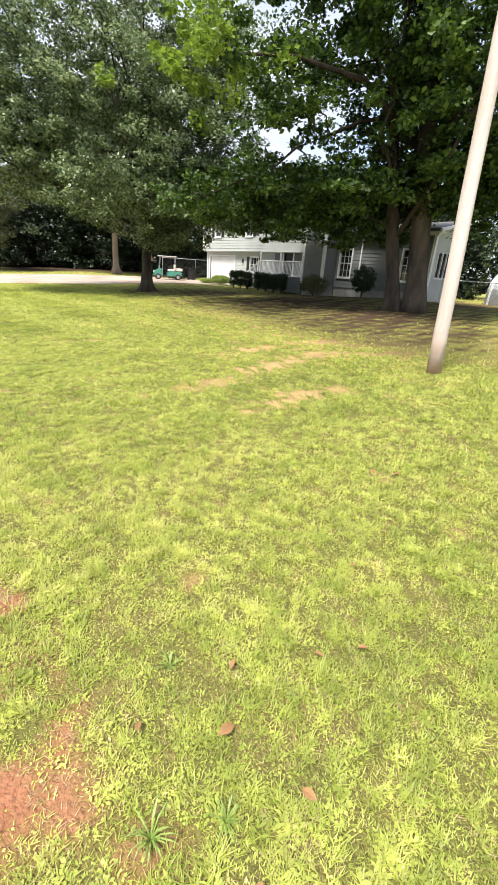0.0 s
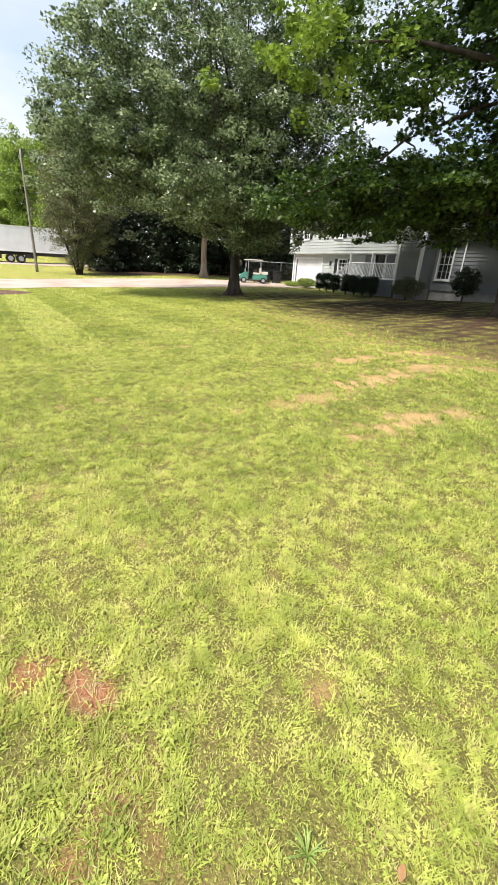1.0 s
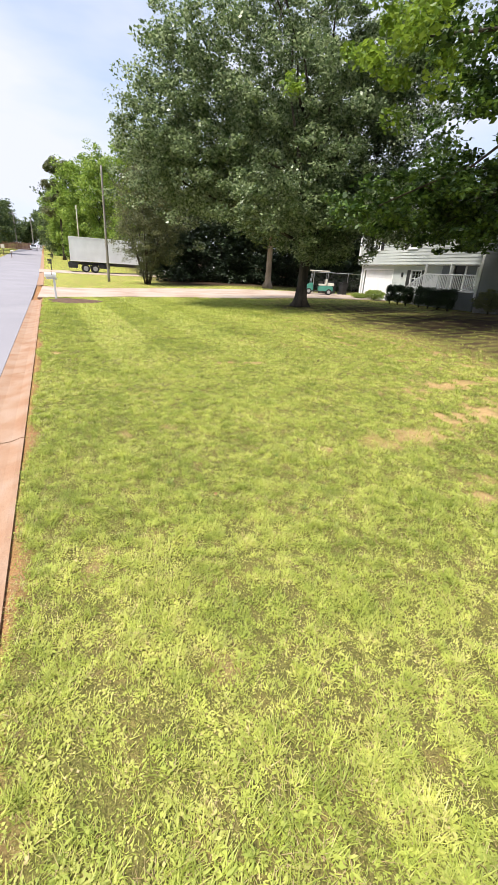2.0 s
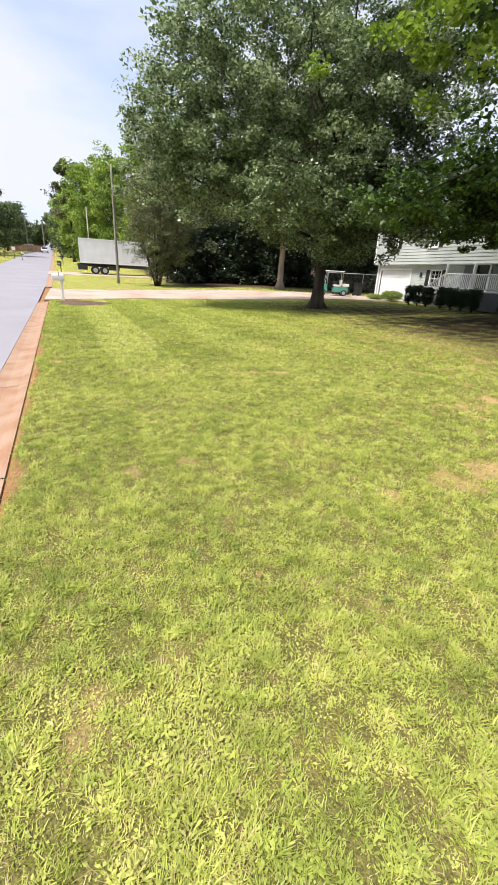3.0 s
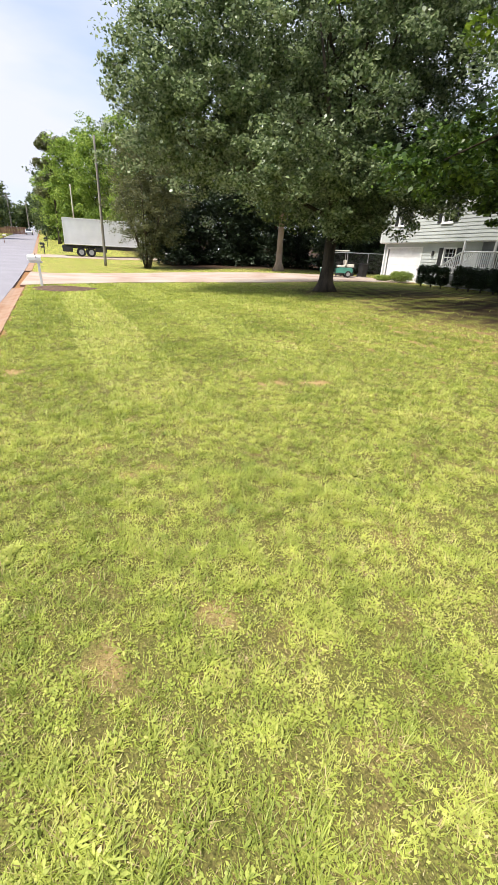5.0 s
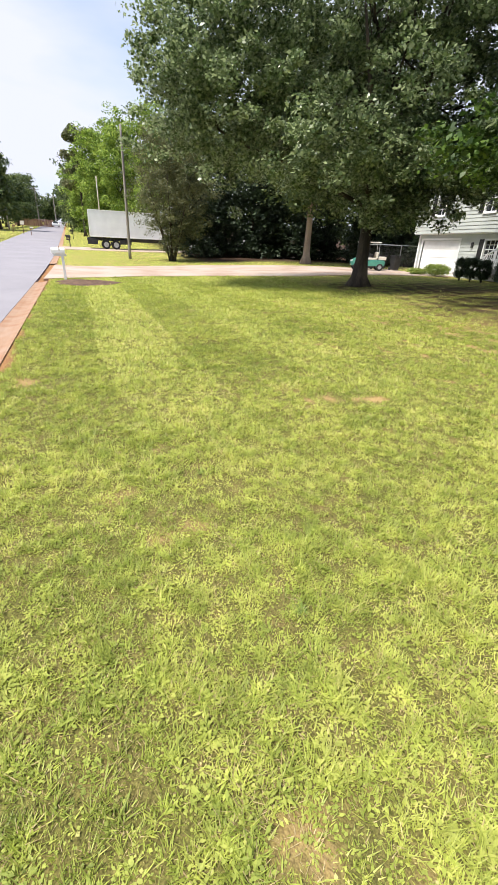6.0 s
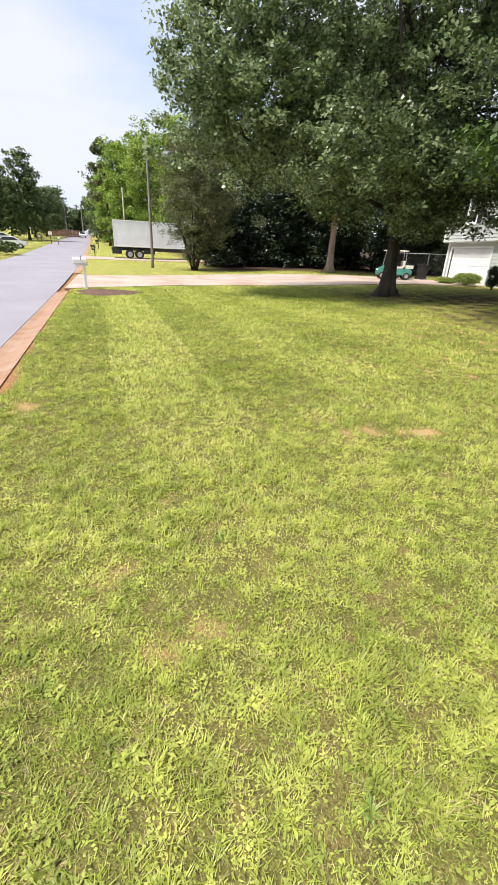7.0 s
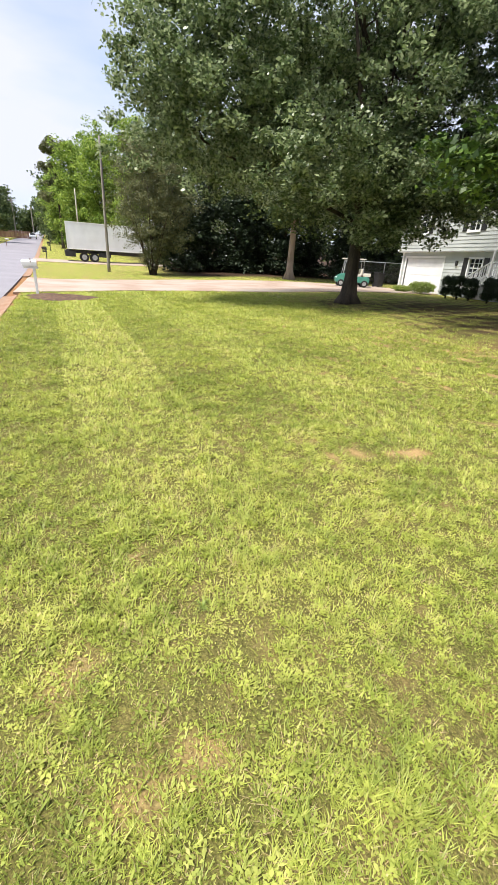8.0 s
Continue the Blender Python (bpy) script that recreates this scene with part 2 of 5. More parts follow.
# bare spots in the lawn: x, y, half sizes, turn, strength
BARE = [
    (0.46, 1.24, 0.14, 0.15, 0.3, 0.9), (0.30, 1.34, 0.13, 0.16, 0.0, 0.9), (0.58, 0.94, 0.09, 0.08, 0.2, 0.5), (0.60, 1.45, 0.10, 0.07, 0.2, 0.5), (0.44, 2.30, 0.10, 0.14, 0.0, 0.85), (0.26, 2.45, 0.07, 0.09, 0.0, 0.8), (0.43, 1.80, 0.12, 0.16, 0, 0.5),
    (1.18, 2.57, 0.06, 0.05, 0.0, 0.75), (1.38, 1.84, 0.06, 0.05, 0.3, 0.65), (0.92, 3.13, 0.07, 0.07, 0.0, 0.5), (0.33, 4.02, 0.10, 0.16, 0.0, 0.55), (3.40, 1.93, 0.12, 0.09, 0.4, 0.65), (3.15, 1.15, 0.12, 0.09, 0.1, 0.4),
    (4.35, 4.12, 0.80, 0.24, 0.1, 0.85), (5.30, 4.15, 0.5, 0.2, -0.2, 0.75), (4.0, 5.35, 0.9, 0.22, 0.1, 0.75), (5.6, 5.8, 1.0, 0.3, 0.15, 0.9), (7.0, 6.05, 1.0, 0.35, -0.1, 0.85),
    (6.6, 7.2, 1.4, 0.28, 0.05, 0.85), (8.8, 5.25, 1.0, 0.35, -0.4, 0.9), (8.6, 7.0, 1.2, 0.4, -0.2, 0.9), (9.9, 5.9, 1.8, 0.6, -0.5, 0.85), (12.5, 5.6, 2.2, 0.8, -0.2, 0.85),
    (3.05, 9.66, 0.26, 0.13, -0.5, 0.8), (3.50, 9.50, 0.26, 0.10, -0.1, 0.9), (2.78, 9.98, 0.2, 0.09, -0.4, 0.55),
    (-0.22, 10.85, 0.12, 0.2, 0.0, 0.8), (2.44, 6.45, 0.14, 0.08, 0.2, 0.35), (1.22, 6.22, 0.10, 0.07, 0, 0.5), (0.80, 6.12, 0.09, 0.08, 0.5, 0.45), (0.57, 6.17, 0.08, 0.06, 0, 0.4), (1.64, 6.26, 0.03, 0.03, 0, 0.6),
    (1.83, 4.23, 0.09, 0.07, 0, 0.45), (0.82, 4.28, 0.09, 0.08, 0.4, 0.45), (0.71, 4.54, 0.08, 0.07, 0, 0.4), (1.59, 4.5, 0.09, 0.06, 0, 0.35), (0.78, 8.10, 0.10, 0.09, 0, 0.5), (1.24, 7.68, 0.09, 0.08, 0, 0.5), (0.95, 7.63, 0.09, 0.07, 0.3, 0.45), (1.65, 7.32, 0.07, 0.05, 0, 0.4), (1.07, 8.74, 0.07, 0.06, 0, 0.35),
    # bare ground under the trees, widened to take in their shade
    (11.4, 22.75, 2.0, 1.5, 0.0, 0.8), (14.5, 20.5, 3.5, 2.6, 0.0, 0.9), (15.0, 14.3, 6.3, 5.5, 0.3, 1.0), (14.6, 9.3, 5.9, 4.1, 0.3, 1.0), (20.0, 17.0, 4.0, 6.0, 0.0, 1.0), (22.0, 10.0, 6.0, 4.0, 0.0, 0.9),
]


def value_noise(x, y, size, seed):
    """Smooth random field from 0 to 1 with lumps of the given size."""
    table = np.random.RandomState(seed).uniform(0, 1, (256, 256))
    gx, gy = np.asarray(x) / size + 57.3, np.asarray(y) / size + 91.7
    ix, iy = np.floor(gx).astype(int), np.floor(gy).astype(int)
    fx, fy = step(gx - ix), step(gy - iy)
    a = table[ix % 256, iy % 256] * (1 - fx) + table[(ix + 1) % 256, iy % 256] * fx
    c = table[ix % 256, (iy + 1) % 256] * (1 - fx) + table[(ix + 1) % 256, (iy + 1) % 256] * fx
    return a * (1 - fy) + c * fy


def bareness(x, y):
    out = np.zeros(np.shape(x))
    wob = 0.33 * wave(x, y, 9.0, 3) + 0.36 * wave(x, y, 28.0, 4)
    for cx, cy, rx, ry, turn, k in BARE:
        c, s = math.cos(turn), math.sin(turn)
        dx, dy = x - cx, y - cy
        q = np.sqrt(((dx * c + dy * s) / rx) ** 2 + ((-dx * s + dy * c) / ry) ** 2)
        out = np.maximum(out, k * step((1.5 - q + 1.5 * wob) / 1.3))
    # the worn strip along the gutter
    u = x - edge_x(y)
    out = np.maximum(out, 0.8 * step((0.10 + 0.08 * wave(x, y, 5.0, 7) - u) / 0.10) * (u > -0.6))
    return out


# ---- ground, one sheet to the horizon ----
def spaced(*runs):
    out = [runs[0][0]]
    for a, b, n in runs:
        out += list(np.linspace(a, b, n + 1)[1:])
    return np.array(out)


us = spaced((-600, -60, 14), (-60, -7.05, 30), (-7.05, -6.95, 1), (-6.95, -0.455, 6), (-0.455, -0.02, 2), (-0.02, 0.0, 1), (0, 7, 85), (7, 24, 60), (24, 60, 24), (60, 700, 14))
ys = spaced((-300, -20, 8), (-20, 0, 16), (0, 13, 150), (13, 40, 90), (40, 120, 40), (120, 280, 24), (280, 1200, 8))
UU, YY = np.meshgrid(us, ys)
XX = UU + edge_x(YY)
ZZ = height(XX, YY) + 0.005 * wave(XX, YY, 1.7, 1) * (UU > 0) + 0.006 * wave(XX, YY, 8.0, 2) * (UU > 0)
on_road = (UU < -0.01) & (UU > -7.0)
ZZ = np.where(on_road, ZZ - 0.10, ZZ)
nx, ny = len(us), len(ys)
idx = np.arange(nx * ny).reshape(ny, nx)
quads = np.stack([idx[:-1, :-1], idx[:-1, 1:], idx[1:, 1:], idx[1:, :-1]], -1).reshape(-1, 4)
SOIL = bpy.data.materials.new("lawn_and_soil")
SOIL.use_nodes = True
n, l = SOIL.node_tree.nodes, SOIL.node_tree.links
b = n["Principled BSDF"]
b.inputs["Roughness"].default_value, b.inputs["Specular IOR Level"].default_value = 0.95, 0.15
tc = n.new("ShaderNodeTexCoord")


def noise_ramp(scale, stops, detail=4.0):
    t = n.new("ShaderNodeTexNoise")
    t.inputs["Scale"].default_value, t.inputs["Detail"].default_value = scale, detail
    l.new(tc.outputs["Object"], t.inputs["Vector"])
    r = n.new("ShaderNodeValToRGB")
    e = r.color_ramp.elements
    e[0].position, e[1].position = stops[0][0], stops[-1][0]
    e[0].color, e[1].color = (*stops[0][1], 1), (*stops[-1][1], 1)
    for p, c in stops[1:-1]:
        e.new(p).color = (*c, 1)
    l.new(t.outputs["Fac"], r.inputs["Fac"])
    return r.outputs["Color"]


def mixed(fac, a, c, blend="MIX"):
    x = n.new("ShaderNodeMix")
    x.data_type, x.blend_type = "RGBA", blend
    if isinstance(fac, float):
        x.inputs["Factor"].default_value = fac
    else:
        l.new(fac, x.inputs["Factor"])
    l.new(a, x.inputs["A"])
    l.new(c, x.inputs["B"])
    return x.outputs["Result"]


green = mixed(0.5, noise_ramp(0.6, [(0.3, (0.17, 0.22, 0.026)), (0.5, (0.25, 0.30, 0.040)), (0.7, (0.33, 0.36, 0.065))]), noise_ramp(14, [(0.3, (0.11, 0.12, 0.03)), (0.55, (0.23, 0.24, 0.07)), (0.75, (0.38, 0.31, 0.15))]))
dry = noise_ramp(1.7, [(0.45, (0.0, 0.0, 0.0)), (0.72, (1.0, 1.0, 1.0))])
straw = noise_ramp(30, [(0.3, (0.24, 0.17, 0.07)), (0.7, (0.44, 0.34, 0.16))])
dry_bw = n.new("ShaderNodeRGBToBW")
l.new(dry, dry_bw.inputs["Color"])
green = mixed(dry_bw.outputs["Val"], green, straw)
green = mixed(1.0, green, noise_ramp(75, [(0.36, (0.45, 0.45, 0.40)), (0.50, (1.0, 1.0, 1.0)), (0.64, (1.75, 1.75, 1.6))], 3.0), "MULTIPLY")
green = mixed(1.0, green, noise_ramp(190, [(0.38, (0.40, 0.38, 0.33)), (0.50, (0.95, 0.95, 0.95)), (0.62, (1.7, 1.7, 1.5))], 2.0), "MULTIPLY")
clay = mixed(0.4, noise_ramp(3.0, [(0.3, (0.26, 0.085, 0.045)), (0.6, (0.32, 0.14, 0.075))]), noise_ramp(40, [(0.3, (0.19, 0.07, 0.04)), (0.7, (0.40, 0.19, 0.115))]))
# brown leaf litter, its colour darkened further to carry the trees' shade
shaded_litter = mixed(0.5, noise_ramp(1.5, [(0.3, (0.035, 0.020, 0.013)), (0.7, (0.065, 0.038, 0.024))]), noise_ramp(30, [(0.35, (0.025, 0.015, 0.010)), (0.7, (0.10, 0.06, 0.038))]))
at = n.new("ShaderNodeAttribute")
at.attribute_name = "cover"
sep = n.new("ShaderNodeSeparateColor")
l.new(at.outputs["Color"], sep.inputs["Color"])
thatch = mixed(0.5, noise_ramp(5.0, [(0.3, (0.075, 0.080, 0.018)), (0.55, (0.12, 0.105, 0.030)), (0.75, (0.24, 0.16, 0.065))]), noise_ramp(130, [(0.38, (0.02, 0.02, 0.008)), (0.62, (0.16, 0.13, 0.05))]))
col = mixed(sep.outputs["Blue"], green, thatch)
col = mixed(sep.outputs["Red"], col, clay)
dust = mixed(0.5, noise_ramp(2.0, [(0.3, (0.40, 0.25, 0.10)), (0.7, (0.50, 0.31, 0.15))]), noise_ramp(60, [(0.3, (0.24, 0.15, 0.06)), (0.7, (0.55, 0.40, 0.20))]))
col = mixed(at.outputs["Alpha"], col, dust)
col = mixed(sep.outputs["Green"], col, shaded_litter)
l.new(col, b.inputs["Base Color"])
bt = n.new("ShaderNodeTexNoise")
bt.inputs["Scale"].default_value = 45
l.new(tc.outputs["Object"], bt.inputs["Vector"])
bb = n.new("ShaderNodeBump")
bb.inputs["Strength"].default_value, bb.inputs["Distance"].default_value = 0.8, 0.03
l.new(bt.outputs["Fac"], bb.inputs["Height"])
l.new(bb.outputs["Normal"], b.inputs["Normal"])
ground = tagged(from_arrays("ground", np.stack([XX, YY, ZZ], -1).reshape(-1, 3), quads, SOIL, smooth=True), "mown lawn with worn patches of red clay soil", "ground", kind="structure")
bare = bareness(XX, YY)
# litter zone, its near edge painted out to where the tree shade ends
tree_shade_litter = step((XX - 7.8 + 0.8 * wave(XX, YY, 0.8, 8)) / 3.2) * step((31 - YY) / 4) * step((YY - 1) / 3) * np.maximum(step((24.0 - XX) / 2), step((YY - 12) / 2) * step((45 - XX) / 4))
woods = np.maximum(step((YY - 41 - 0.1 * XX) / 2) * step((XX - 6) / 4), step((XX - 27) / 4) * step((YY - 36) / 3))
red = bare * (1 - tree_shade_litter)
rusty = np.maximum(step((1.6 - XX) / 0.5) * step((3.2 - YY) / 0.6), np.maximum(step((0.3 - UU) / 0.3), 0.35 * step((XX - 7.5) / 2)))
under = step((15.0 - np.hypot(np.clip(XX - 2.0, 0, None), np.clip(YY - 7.5, 0, None))) / 9.0) * (UU > 0) * (YY > -0.7)
attr = ground.data.color_attributes.new("cover", "FLOAT_COLOR", "POINT")
attr.data.foreach_set("color", np.stack([red * rusty, np.maximum(bare * tree_shade_litter, woods), 0.85 * under, red * (1 - rusty)], -1).astype(np.float32).ravel())


# ---- road, gutter, driveways ----
def ribbon(name, line, lift, mat, label, cat, thick=0.08):
    """A slab over the ground between two edges, given row by row."""
    v, f = [], []
    for a, c in line:
        for k in range(5):
            x, y = a[0] + (c[0] - a[0]) * k / 4, a[1] + (c[1] - a[1]) * k / 4
            v.append((x, y, gz(x, y) + lift))
        for k in range(5):
            x, y = a[0] + (c[0] - a[0]) * k / 4, a[1] + (c[1] - a[1]) * k / 4
            v.append((x, y, gz(x, y) + lift - thick))
    for i in range(len(line) - 1):
        p, q = i * 10, i * 10 + 10
        for k in range(4):
            f.append((p + k, p + k + 1, q + k + 1, q + k))
            f.append((p + 5 + k, q + 5 + k, q + 6 + k, p + 6 + k))
        f.append((p, q, q + 5, p + 5))
        f.append((p + 4, p + 9, q + 9, q + 4))
    e = len(line) * 10 - 10
    for k in range(4):
        f.append((k, k + 5, k + 6, k + 1))
        f.append((e + k, e + k + 1, e + k + 6, e + k + 5))
    return tagged(from_arrays(name, v, f, mat), label, cat, kind="structure")


road_ys = list(np.linspace(-30, 30, 31)) + list(np.linspace(34, 280, 60))
ribbon("road", [((edge_x(y) - 6.98, y), (edge_x(y) - 0.45, y)) for y in road_ys], -0.03, ASPHALT, "pale grey asphalt road running up to the treeline", "road")
gutter = empty("gutter", Matrix.Identity(4), "clay-stained concrete gutter along the lawn", "kerb", kind="structure")
for i in range(44):
    y0 = -6 + i * 3.05
    if 24.5 < y0 + 1.5 < 36.5:
        continue
    v, f = [], []
    prof = [(-0.45, -0.035), (-0.30, -0.045), (-0.12, -0.02), (-0.04, 0.012), (0.0, 0.018), (0.0, -0.12), (-0.45, -0.12)]
    for y in (y0 + 0.008, y0 + 1.5, y0 + 3.042):
        for u, z in prof:
            v.append((edge_x(y) + u + 0.004, y, gz(edge_x(y), y) + z))
    for r in range(2):
        for k in range(7):
            f.append((r * 7 + k, r * 7 + (k + 1) % 7, r * 7 + 7 + (k + 1) % 7, r * 7 + 7 + k))
    from_arrays("slab", v, f, CLAY_CONCRETE, gutter)
drive_line = [((-1.7, 25.3), (-2.2, 35.2)), ((-0.7, 26.1), (-0.8, 34.4)), ((0.8, 27.0), (1.0, 35.2)), ((3.0, 28.4), (3.4, 36.6)), ((6.0, 29.0), (7.0, 38.2)), ((9.0, 28.6), (10.6, 38.2)), ((12.0, 28.4), (14.5, 37.8)), ((16.0, 28.9), (18.0, 37.0)), ((22.5, 29.2), (22.5, 36.2))]


def densify(line, k=4):
    out = []
    for (a, c), (d, e) in zip(line, line[1:]):
        for i in range(k):
            t = i / k
            out.append(((a[0] + (d[0] - a[0]) * t, a[1] + (d[1] - a[1]) * t), (c[0] + (e[0] - c[0]) * t, c[1] + (e[1] - c[1]) * t)))
    return out + [line[-1]]


ribbon("driveway", densify(drive_line), 0.03, DRIVE, "dusty pinkish concrete driveway to the garage", "driveway")
ribbon("driveway", densify([((-4.1, 56.6), (-4.6, 63.5)), ((-2.5, 57.5), (-2.5, 62.8)), ((2, 57.6), (2, 63.2)), ((9, 57.8), (9, 63.8)), ((16, 58), (16, 64))]), 0.03, DRIVE, "neighbouring concrete driveway under the box truck", "driveway")


# ---- trees ----
def leaf_cloud(name, centres, radii, count, size, mat, parent, seed, label="", flat=0.75, clump=0.5, droop=0.0):
    """Leaves in clumps: each clump a loose ball of small folded blades round a twig's end."""
    r = np.random.RandomState(seed)
    centres, radii = np.asarray(centres), np.asarray(radii)
    pick = r.randint(0, len(centres), count)
    d = r.normal(0, 1, (count, 3))
    d /= np.linalg.norm(d, axis=1)[:, None] + 1e-6
    rad = r.uniform(0, 1, count) ** clump
    p = centres[pick] + d * (rad * radii[pick])[:, None] * np.array([1, 1, flat])
    p[:, 2] -= droop * rad
    a = r.normal(0, 1, (count, 3))
    a[:, 2] *= 0.6
    a /= np.linalg.norm(a, axis=1)[:, None] + 1e-6
    up = r.normal(0, 0.55, (count, 3)) + np.array([0, 0, 1.0])
    s = np.cross(a, up)
    s /= np.linalg.norm(s, axis=1)[:, None] + 1e-6
    nrm = np.cross(s, a)
    L = (size * r.uniform(0.6, 1.3, count))[:, None]
    v = np.stack([p - a * L * 0.5, p + s * L * 0.34 + nrm * L * 0.08, p + a * L * 0.55, p - s * L * 0.34 + nrm * L * 0.08], 1).reshape(-1, 3)
    f = np.arange(count * 4).reshape(-1, 4)
    ob = from_arrays(name, v, f, mat, parent, label)
    ob["kind"] = "stuff"
    return ob


def crown_points(blobs, count, seed, shell=0.45):
    """Twig ends inside a set of ellipsoids (centre, half sizes), more of them near the outside."""
    r = np.random.RandomState(seed)
    vol = np.array([b[1][0] * b[1][1] * b[1][2] for b in blobs]) ** 0.75
    pick = r.choice(len(blobs), count, p=vol / vol.sum())
    d = r.normal(0, 1, (count, 3))
    d /= np.linalg.norm(d, axis=1)[:, None]
    rad = r.uniform(0, 1, count) ** shell
    rad *= 1 + 0.16 * r.normal(0, 1, count) * (rad > 0.8)
    c = np.array([b[0] for b in blobs])[pick]
    h = np.array([b[1] for b in blobs])[pick]
    return c + d * rad[:, None] * h


def trunk_mesh(path, radii, flare, seed, sides=14):
    bm = bmesh.new()
    add_tube(bm, path, radii, sides)
    z0 = path[0][2]
    for v in bm.verts:
        d = Vector((v.co.x - path[0][0], v.co.y - path[0][1], 0))
        k = max(0.0, 1 - (v.co.z - z0) / (radii[0] * 3.2))
        a = math.atan2(d.y, d.x)
        v.co += d * flare * k * k * (1 + 0.5 * math.sin(a * 4 + seed)) + d * 0.10 * noise.noise(v.co * 2.2)
    return bm


def limb_mesh(start, end, r0, r1, seed, bend=0.25, n=6):
    rr = random.Random(seed)
    s, e = Vector(start), Vector(end)
    L = (e - s).length
    pts = []
    for i in range(n + 1):
        t = i / n
        p = s.lerp(e, t) + Vector((rr.uniform(-1, 1), rr.uniform(-1, 1), rr.uniform(-0.4, 0.8))) * L * bend * 0.3 * math.sin(math.pi * t)
        pts.append(p)
    return pts, [r0 + (r1 - r0) * i / n for i in range(n + 1)]


def tree(name, base, trunk_top, r0, blobs, mat, bark, label, leaves, size, clumps, seed, limbs=7, clump_r=0.7, flare=0.5, group="", flat=0.7, shell=0.45):
    x, y = base
    z = gz(x, y) - 0.06
    root = empty(name, Matrix.Translation((x, y, z)), label, "tree", group)
    T = Vector(trunk_top)
    path = [(0, 0, 0)] + [tuple(T * t + Vector((0.10 * math.sin(5 * t + seed), 0.08 * math.cos(4 * t + seed), 0)) * t) for t in (0.06, 0.15, 0.3, 0.5, 0.75, 1.0)]
    rad = [r0 * k for k in (1.15, 1.0, 0.92, 0.85, 0.75, 0.6, 0.4)]
    part("trunk", trunk_mesh(path, rad, flare, seed), bark, root, smooth=True)
    blobs = [(np.array(c), np.array(h)) for c, h in blobs]
    tips = crown_points(blobs, clumps, seed, shell)
    rr = random.Random(seed)
    order = sorted(range(len(tips)), key=lambda i: rr.random())
    for k in range(limbs):
        tip = Vector(tips[order[k]])
        t0 = rr.uniform(0.5, 0.97)
        i0 = min(int(t0 * 6), 5)
        s = Vector(path[i0]).lerp(Vector(path[i0 + 1]), t0 * 6 - i0)
        e = s.lerp(tip, 0.93)
        bm = bmesh.new()
        pts, rd = limb_mesh(s, e, r0 * (0.42 - 0.2 * t0), 0.02, seed * 31 + k)
        add_tube(bm, pts, rd, 7)
        for j in range(4):
            q = pts[2 + j % 4]
            near = min((Vector(tips[i]) for i in rr.sample(range(len(tips)), min(24, len(tips)))), key=lambda c: (c - q).length)
            p2, r2 = limb_mesh(q, near, rd[2 + j % 4] * 0.6, 0.012, seed * 77 + k * 5 + j, n=4)
            add_tube(bm, p2, r2, 5)
        part("limb", bm, bark, root, smooth=True)
    cr = clump_r * np.random.RandomState(seed + 5).uniform(0.6, 1.35, len(tips))
    leaf_cloud("crown", tips, cr, leaves, size, mat, root, seed + 9, flat=flat)
    return root


# the broad lawn tree
lawn_tree = tree("lawn_tree", (11.4, 22.75), (0.3, 0.3, 7.5), 0.28,
     [((-0.5, 0.6, 6.6), (6.8, 6.4, 3.4)), ((-5.6, 1.0, 5.6), (3.4, 3.6, 2.0)), ((0.6, -1.6, 4.1), (3.4, 3.8, 1.7)), ((3.2, 0.8, 5.8), (2.7, 4.2, 2.1)), ((4.4, -0.4, 4.5), (2.4, 3.0, 1.2)),
      ((-0.5, 0.5, 11.0), (6.6, 5.8, 4.2)), ((-7.2, 1.2, 6.9), (2.1, 2.8, 2.0)), ((-5.8, 0.6, 9.2), (2.4, 3.0, 2.0)), ((0.6, -1.2, 3.0), (1.6, 1.6, 0.8)), ((2.4, -1.0, 9.6), (3.0, 3.8, 2.8)), ((-3.0, -2.6, 4.2), (2.6, 2.4, 1.3))],
     LEAF_A, BARK, "large spreading broadleaf tree on the lawn, greyish green", 250000, 0.135, 2000, 11, limbs=18, clump_r=0.52, shell=0.36, flat=0.62, flare=0.75)
for fork in ([(0.05, 0, 2.4), (-0.5, -0.5, 4.2), (-1.3, -1.2, 6.2), (-2.4, -1.8, 8.6)], [(0.1, 0, 2.6), (0.5, -0.6, 4.6), (1.0, -1.0, 6.8), (1.3, -1.2, 9.2)], [(0.1, 0, 2.5), (1.6, -0.6, 4.4), (3.4, -0.8, 6.2), (6.4, -1.0, 8.0)], [(2.4, -0.7, 5.2), (3.8, -1.2, 5.9), (5.6, -1.8, 6.6), (7.4, -2.0, 6.9)]):
    part("limb", tube(fork, [0.16, 0.13, 0.09, 0.03], 8), BARK, lawn_tree, smooth=True)


